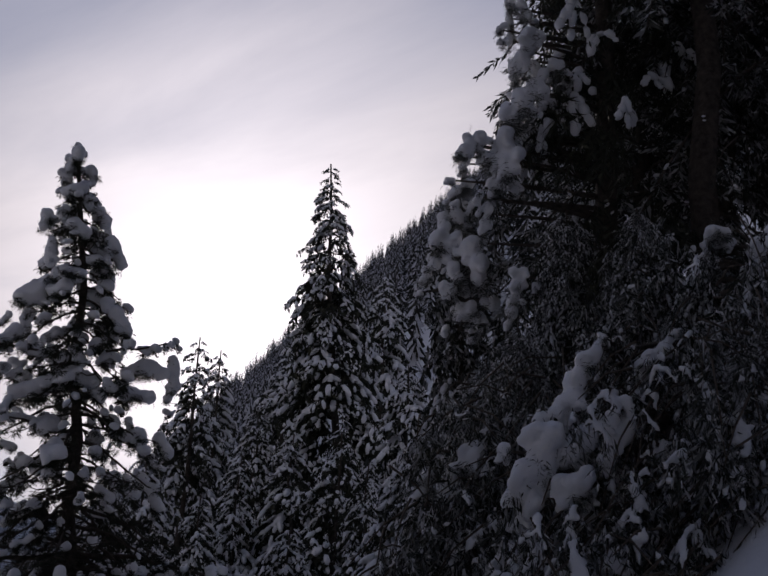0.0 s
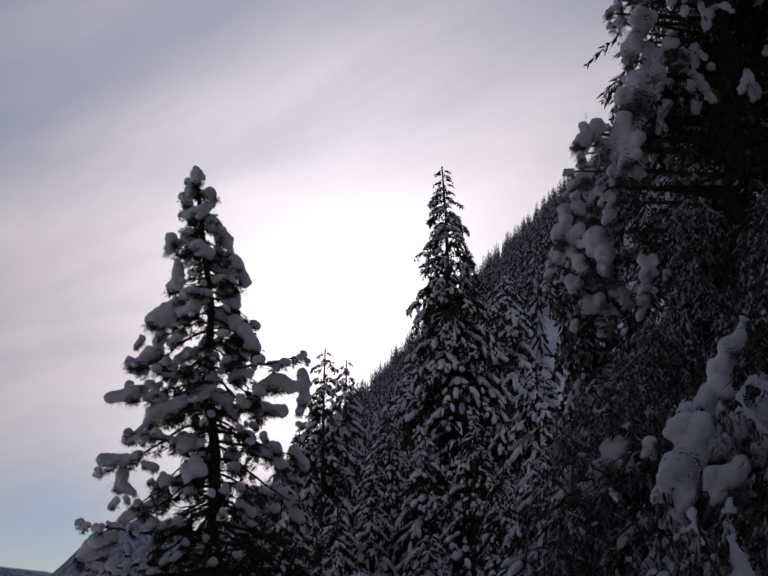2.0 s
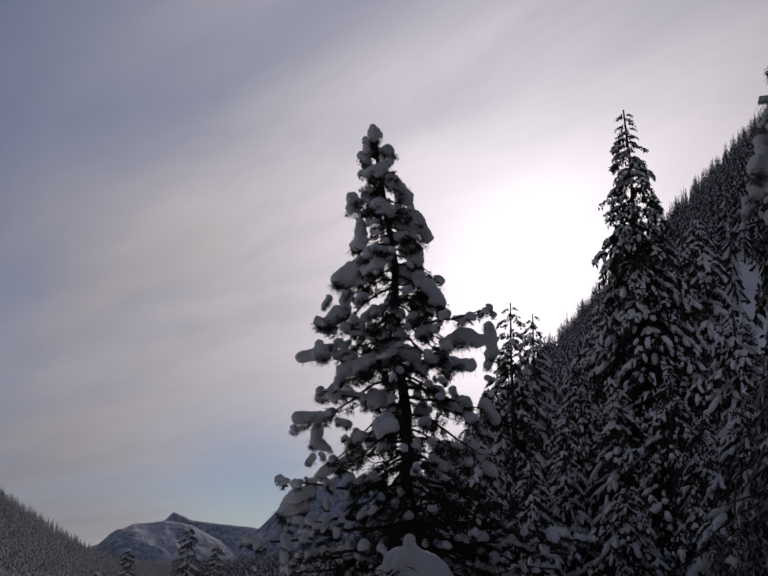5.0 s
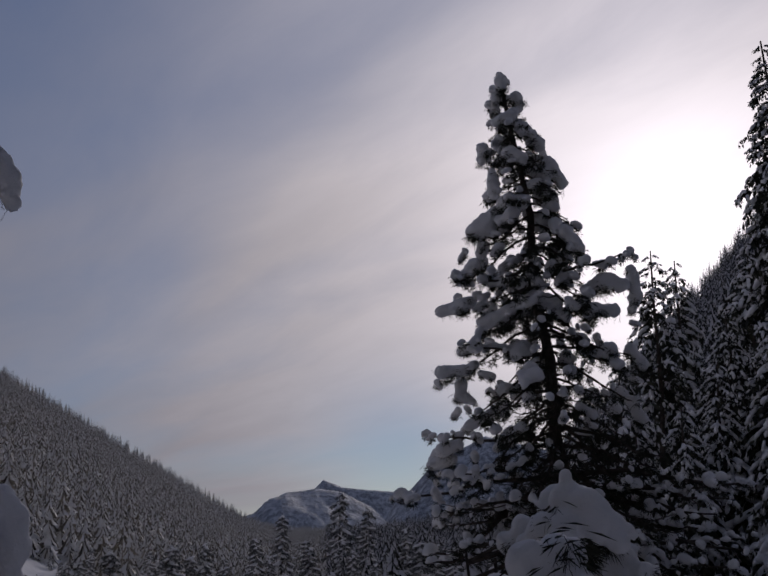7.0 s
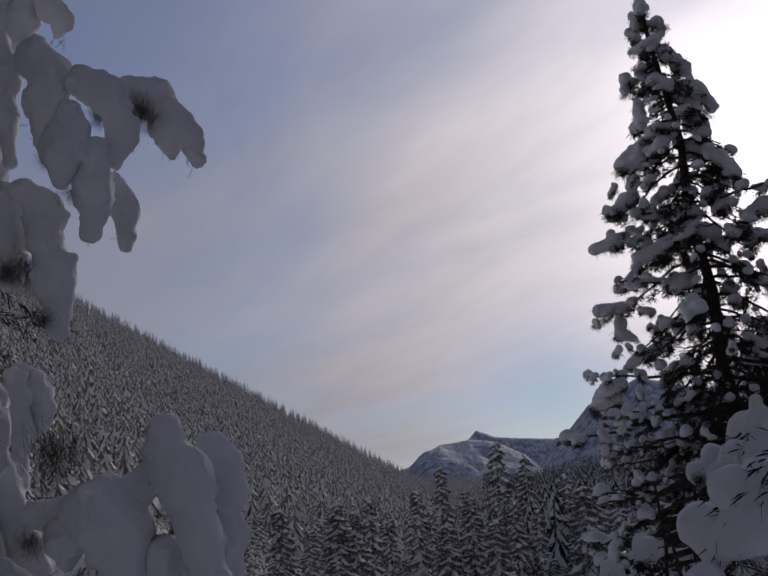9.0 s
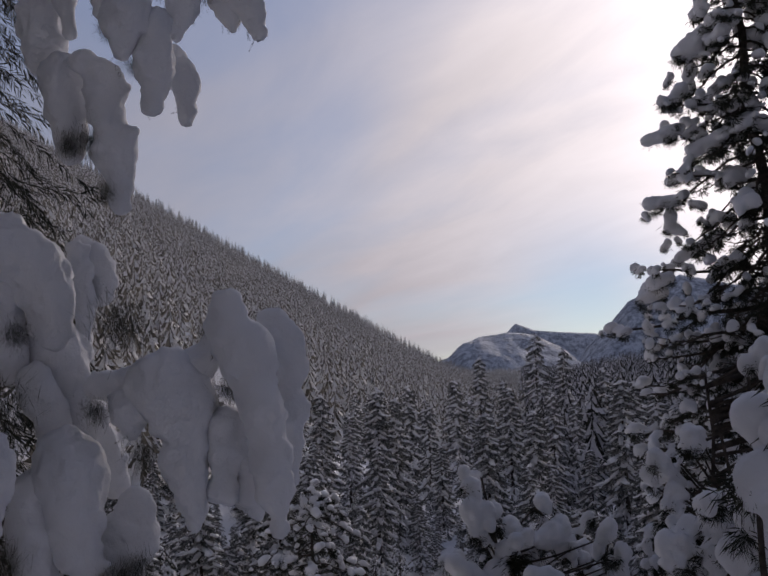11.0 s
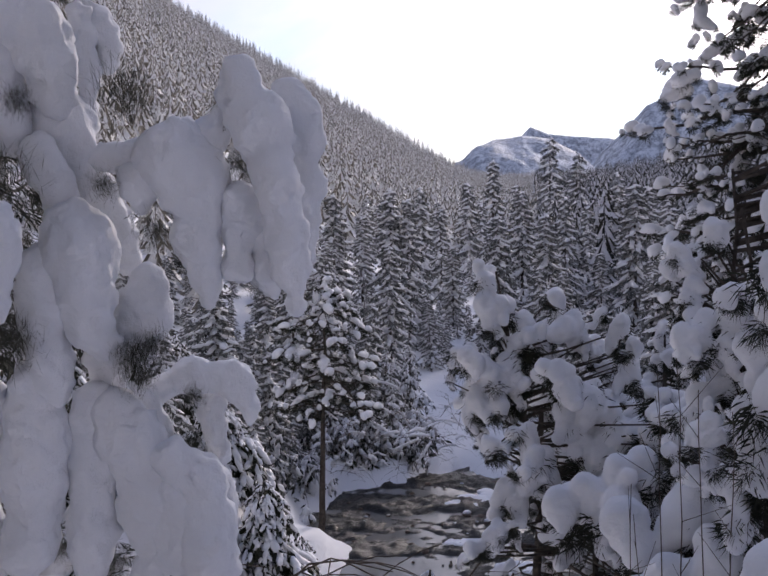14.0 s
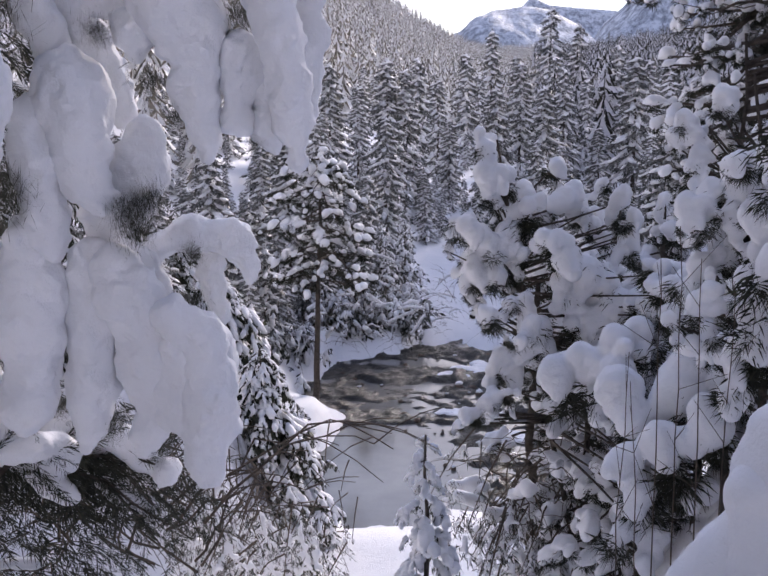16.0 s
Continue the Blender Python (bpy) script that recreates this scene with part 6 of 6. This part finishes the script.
while len(spots) < small + 138 and tries < 6000:
    tries += 1
    a, d = rng.uniform(-10.5, -1.0), rng.uniform(25, 37)
    x, y = d * math.sin(radians(a)), d * math.cos(radians(a))
    if abs(x - 1.0 - 0.05 * (y - 24)) > 4.1 and all(math.hypot(x - p[0], y - p[1]) > 0.9 for p in spots):
        spots.append((x, y, d, a))
last_small = len(spots)
for a, d in ((8.8, 95), (10.2, 100), (5.8, 90), (12.3, 85), (14.0, 80)):
    spots.append((d * math.sin(radians(a)), d * math.cos(radians(a)), d, a))
protos, later = {}, []
far_green, far_white = Pile(), Pile()
for k, (x, y, d, a) in enumerate(spots):
    tip_el = rng.uniform(-4.0, 0.2) if d > 48 else rng.uniform(-8, -3) if d > 27 else rng.uniform(-14, -5)
    tip_el = {5: 2.5, 4: 1.7, 3: 1.4, 2: 0.6, 1: -0.2}.get(len(spots) - k, tip_el)
    if small <= k < last_small:
        tip_el = rng.uniform(-11, -5.5) if k < small + 110 else rng.uniform(-13, -8)
    s = min(1.3, max(0.14, (EYE.z + d * math.tan(radians(tip_el)) - float(ground_z(x, y)) + 0.3) / 13))
    m = pose(x, y, float(ground_z(x, y)) - 0.3, 0, 0, rng.uniform(0, 360)) @ Matrix.Diagonal((s * rng.uniform(0.9, 1.1), s, s, 1))
    q = k % 5 + (5 if d > 62 or small <= k < last_small else 0)
    if d > 66 and k < last_small:                           # too far off to tell apart
        mm = np.array(m)
        for pile, source in ((far_green, LOD[q][2]), (far_white, LOD[q][3])):
            pile.add(np.concatenate(source.v) @ mm[:3, :3].T + mm[:3, 3], np.concatenate(source.f))
    elif q not in protos:
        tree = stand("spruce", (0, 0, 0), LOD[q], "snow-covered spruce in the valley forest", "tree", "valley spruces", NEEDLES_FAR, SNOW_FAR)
        for ch in tree.children:
            if ch.name.startswith(("crown", "snow")):
                ch["kind"] = "stuff"
        protos[q] = tree
        later.append((tree, m))
    else:
        copy_thing(protos[q], m)
for tree, m in later:
    tree.matrix_basis = m
far_wood = thing("far_trees", (0, 0, 0), "far snow-covered spruces across the valley floor", "forest", kind="stuff")
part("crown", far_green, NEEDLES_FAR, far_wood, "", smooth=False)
part("snow_cover", far_white, SNOW_FAR, far_wood, "")

# ---- bare stems and twigs on the near bank ----
def stem(pts, r0, r1, pile, sides=6):
    tube(pile, pts, np.linspace(r0, r1, len(pts)), sides)


rng = np.random.default_rng(301)
for az, el0, el1, d, lean in ((13.2, -27.5, -15.5, 5.2, 0.25), (15.3, -27, -9.5, 4.9, -0.35), (16.4, -27, -9.0, 5.0, -0.5), (17.6, -26, -10.5, 4.8, -0.6), (18.6, -24, -11.5, 4.9, 0.3), (14.6, -27, -17.0, 5.1, -0.9)):
    p, q = np.array(polar(az, el0, d, EYE_END)), np.array(polar(az + lean, el1, d, EYE_END))
    p[2] = min(p[2], float(ground_z(p[0], p[1])) - 0.05)
    s7 = np.linspace(0, 1, 9)[:, None]
    pts = p + (q - p) * s7 + rng.normal(0, 0.008, (9, 3)) * s7
    sap = thing("sapling", p, "thin bare leafless sapling standing in snow", "sapling", "bare saplings")
    pile = Pile()
    stem(pts - p, 0.0042, 0.0018, pile)
    for k in range(5):
        m = rng.integers(3, 8)
        o = np.array([rng.normal(0, 0.12), rng.normal(0, 0.12), rng.uniform(0.1, 0.25)])
        stem((pts[m] - p) + o * np.linspace(0, 1, 4)[:, None], 0.002, 0.001, pile, 4)
    part("stem", pile, TWIG, sap)


def twig_bush(az0, az1, el0, el1, d, count, seed, label, snowed=0.25, length=(0.5, 1.2)):
    """Tangled leafless twigs that arch from the bank."""
    rng = np.random.default_rng(seed)
    bush = thing("bush", (0, 0, 0), label, "bush")
    wood, white = Pile(), Pile()
    for k in range(count):
        root = np.array(polar(rng.uniform(az0, az1), rng.uniform(el0, el1), d + rng.uniform(-0.5, 0.5), EYE_END))
        ln, a = rng.uniform(*length), rng.uniform(0, 6.283)
        o = np.array([math.cos(a) * 0.8, math.sin(a) * 0.5, rng.uniform(0.3, 1.0)]) * ln
        s8 = np.linspace(0, 1, 8)[:, None]
        pts = root + o * s8 + np.array([0, 0, -0.55]) * ln * s8 ** 2.2 + rng.normal(0, 0.02, (8, 3))
        stem(pts, 0.0065, 0.002, wood, 5)
        for b in range(4):
            m = rng.integers(2, 8)
            a2 = rng.uniform(0, 6.283)
            o2 = np.array([math.cos(a2), math.sin(a2), rng.uniform(-0.3, 0.7)]) * ln * 0.3
            stem(pts[m] + o2 * np.linspace(0, 1, 4)[:, None] + np.array([0, 0, -0.1]) * ln * np.linspace(0, 1, 4)[:, None] ** 2, 0.0032, 0.0015, wood, 4)
        if rng.uniform() < snowed:
            m = rng.integers(1, 4)
            chain(white, pts[m:m + 4] + [0, 0, 0.03], np.full(4, rng.uniform(0.025, 0.07)), rng)
    part("brushwood", wood, TWIG, bush)["kind"] = "stuff"
    if white.v:
        fused("snow_cover", white, 0.02, bush, "snow lying along the twigs", 0.0, 2)["kind"] = "stuff"
    return bush


shrub(-9.5, -3.0, -24.0, -27.0, 170, 222, 11.5, "low bushes laced with snow above the pool", (0.3, 0.6), 1.2, EYE_END, BOUGHS_LACE, 1.6)
shrub(-12.5, -8.0, -22.0, -27.0, 140, 223, 9.0, "low bushes laced with snow beside the near spruce", (0.25, 0.5), 1.0, EYE_END, BOUGHS_LACE, 2.0)
shrub(5.0, 12.0, -24.0, -26.5, 150, 224, 8.6, "twiggy snow-laced thicket below the young pines", (0.2, 0.45), 0.8, EYE_END, BOUGHS_LACE, 1.8)
twig_bush(6, 12.5, -26, -21, 8.5, 30, 311, "tangle of bare brown twigs with scraps of snow")
twig_bush(9, 14, -24, -18, 8.0, 20, 312, "bare arching twigs below the snowy pines", 0.4)
twig_bush(-11, -5, -29, -24, 15.5, 12, 313, "bare twigs dusted with snow on the river bank", 0.5)
twig_bush(0, 4.5, -14.5, -12, 33.0, 40, 314, "frosted bare brush beside the snowy flat", 0.6, (1.0, 2.4))
twig_bush(-4.5, 1.5, -15.5, -12.5, 30.0, 60, 316, "frosted bare brush on the far bank", 0.5, (0.9, 2.0))
twig_bush(-8, -2, -13, -10, 35.0, 50, 317, "frosted bare brush before the forest", 0.5, (1.2, 2.6))
twig_bush(-20, -10, -27, -23, 4.2, 26, 315, "dark tangled twigs under the snowy boughs", 0.3)

# ---- snow islets in the stream ----
rng = np.random.default_rng(320)
for x, y, w, l in ((2.4, 29.6, 0.9, 0.5), (1.9, 26.2, 0.35, 0.25), (3.6, 30.6, 0.9, 0.5), (-0.8, 18.4, 1.6, 0.7), (3.2, 24.2, 0.7, 0.35)):
    isle = thing("snow_mound", (x, y, 0), "flat mound of snow lying on stones in the stream", "snow mound", "stream snow")
    pile = Pile()
    for k in range(14):
        pile.add(LUMPS[2][k % 5][0] * np.array([rng.uniform(0.2, 0.35), rng.uniform(0.15, 0.3), 0.07]) * (0.6 + 0.5 * w) + np.array([rng.uniform(-w, w), rng.uniform(-l, l), 0.03]), LUMPS[2][k % 5][1])
    fused("snow", pile, 0.04, isle, "", 0.03, 2)

# ---- bare needle tufts among the lobes ----
rng = np.random.default_rng(345)
for az, el, r in ((-13.0, 4.4, 0.095), (-7.3, 0.7, 0.066), (-8.3, 4.0, 0.035), (-19.5, 0.1, 0.118), (-18.3, 4.1, 0.051), (-11.8, -2.6, 0.057), (-10.6, -4.2, 0.041), (-6.8, -5.5, 0.035), (-19.2, -7.6, 0.087), (-12.9, -9.9, 0.057), (-10.2, -11.1, 0.041), (-10.4, -13.6, 0.057), (-14.3, -0.1, 0.047), (-8.4, 22.3, 0.060), (-6.0, 21.6, 0.035), (-10.7, 22.2, 0.041), (-13.5, 19.9, 0.038), (-14.4, 14.0, 0.069), (-13.7, 11.6, 0.038), (-12.1, 18.1, 0.035), (-15.6, 13.9, 0.047), (-14.4, -16.7, 0.051), (-17.2, -18.2, 0.041), (-19.4, -16.5, 0.035), (-14.6, -19.2, 0.057), (-12.2, -20.5, 0.057), (-13.1, -9.0, 0.073), (-12.1, -8.4, 0.054)):
    green = Pile()
    n = 1700
    out = unit(rng.normal(0, 1, (n, 3)) + [0.0, -0.2, 0.15])
    v = np.array([[0, 0, 0], [0.5, 0.009, 0], [1, 0, 0], [0.5, -0.009, 0]])
    green.scatter([(v, np.array([[0, 1, 2], [0, 2, 3]]))], frames(out, r * rng.uniform(0.4, 0.8, n)), np.array(polar(az, el, 3.3 if el < -12 else 3.3 if el > 12 else 3.18)) + rng.normal(0, 0.36 * r, (n, 3)) * [1, 1.6, 1], rng)
    part("needle_tuft", green, NEEDLES, near_spruce, "dark tuft of needles without snow", smooth=False)

# ---- low dark boughs of the near spruce ----
rng = np.random.default_rng(340)
wood, green, white = Pile(), Pile(), Pile()
for k in range(15):
    root = np.array(polar(rng.uniform(-27, -23), rng.uniform(-25, -17), rng.uniform(3.2, 3.9), EYE_END))
    tip = np.array(polar(rng.uniform(-17, -10.5), rng.uniform(-26, -20.5), rng.uniform(3.3, 4.2), EYE_END))
    u8 = np.linspace(0, 1, 9)[:, None]
    pts = root + (tip - root) * u8 + np.array([0, 0, 0.18]) * np.sin(np.pi * u8) + rng.normal(0, 0.012, (9, 3))
    tube(wood, pts, np.linspace(0.012, 0.003, 9), 5)
    m = 34
    uu = rng.uniform(0.1, 1.0, m)
    base = np.stack([np.interp(uu, u8[:, 0], pts[:, c]) for c in range(3)], axis=1)
    dirs = unit(unit(tip - root) * 0.8 + rng.normal(0, 0.6, (m, 3)) + [0, 0, -0.3])
    green.scatter(SPRAYS_FINE, frames(dirs, rng.uniform(0.14, 0.3, m)), base, rng)
    for _ in range(2):
        q = rng.integers(2, 6)
        chain(white, pts[q:q + 3] + [0, -0.02, 0.03], np.array([0.03, 0.05, 0.035]), rng)
part("low_bough", wood, BARK, near_spruce)["kind"] = "stuff"
part("needles", green, NEEDLES, near_spruce, "dark green needles in the shade", smooth=False)["kind"] = "stuff"
fused("snow_scrap", white, 0.014, near_spruce, "scraps of snow on the low boughs", 0.0, 2)["kind"] = "stuff"

# ---- unseen tall trees on the slope behind the path, added to block light ----
source = conifer(130, 14, 2.9, 80, droop=0.9, low=0.03, sprays=5, spray_size=1.0, pads=1, pad=0.2, level=1, templates=SPRAYS, sticks=False, snow_share=0.35)
rng = np.random.default_rng(350)
spots = []
tries = 0
while len(spots) < 54 and tries < 4000:
    tries += 1
    a, d = (radians(rng.uniform(160, 205)), rng.uniform(7, 18)) if len(spots) < 12 else (radians(rng.uniform(262, 318)), rng.uniform(5.6, 16)) if len(spots) < 44 else (radians(rng.uniform(128, 182)), rng.uniform(5.5, 12))
    x, y = d * math.sin(a), d * math.cos(a)
    if all(math.hypot(x - p[0], y - p[1]) > 1.3 for p in spots):
        spots.append((x, y))
behind = thing("shading_trees", (0, 0, 0), "unseen tall spruces added behind the path to shade the near snow", "forest", kind="stuff")
piles = [Pile(), Pile()]
for x, y in spots:
    mm = np.array(pose(x, y, float(ground_z(x, y)) - 0.3, 0, 0, rng.uniform(0, 360)))
    for pile, src in zip(piles, (source[0], source[2])):
        pile.add(np.concatenate(src.v) @ mm[:3, :3].T + mm[:3, 3], np.concatenate(src.f))
part("trunk", piles[0], BARK, behind)
part("crown", piles[1], NEEDLES, behind, "", smooth=False)
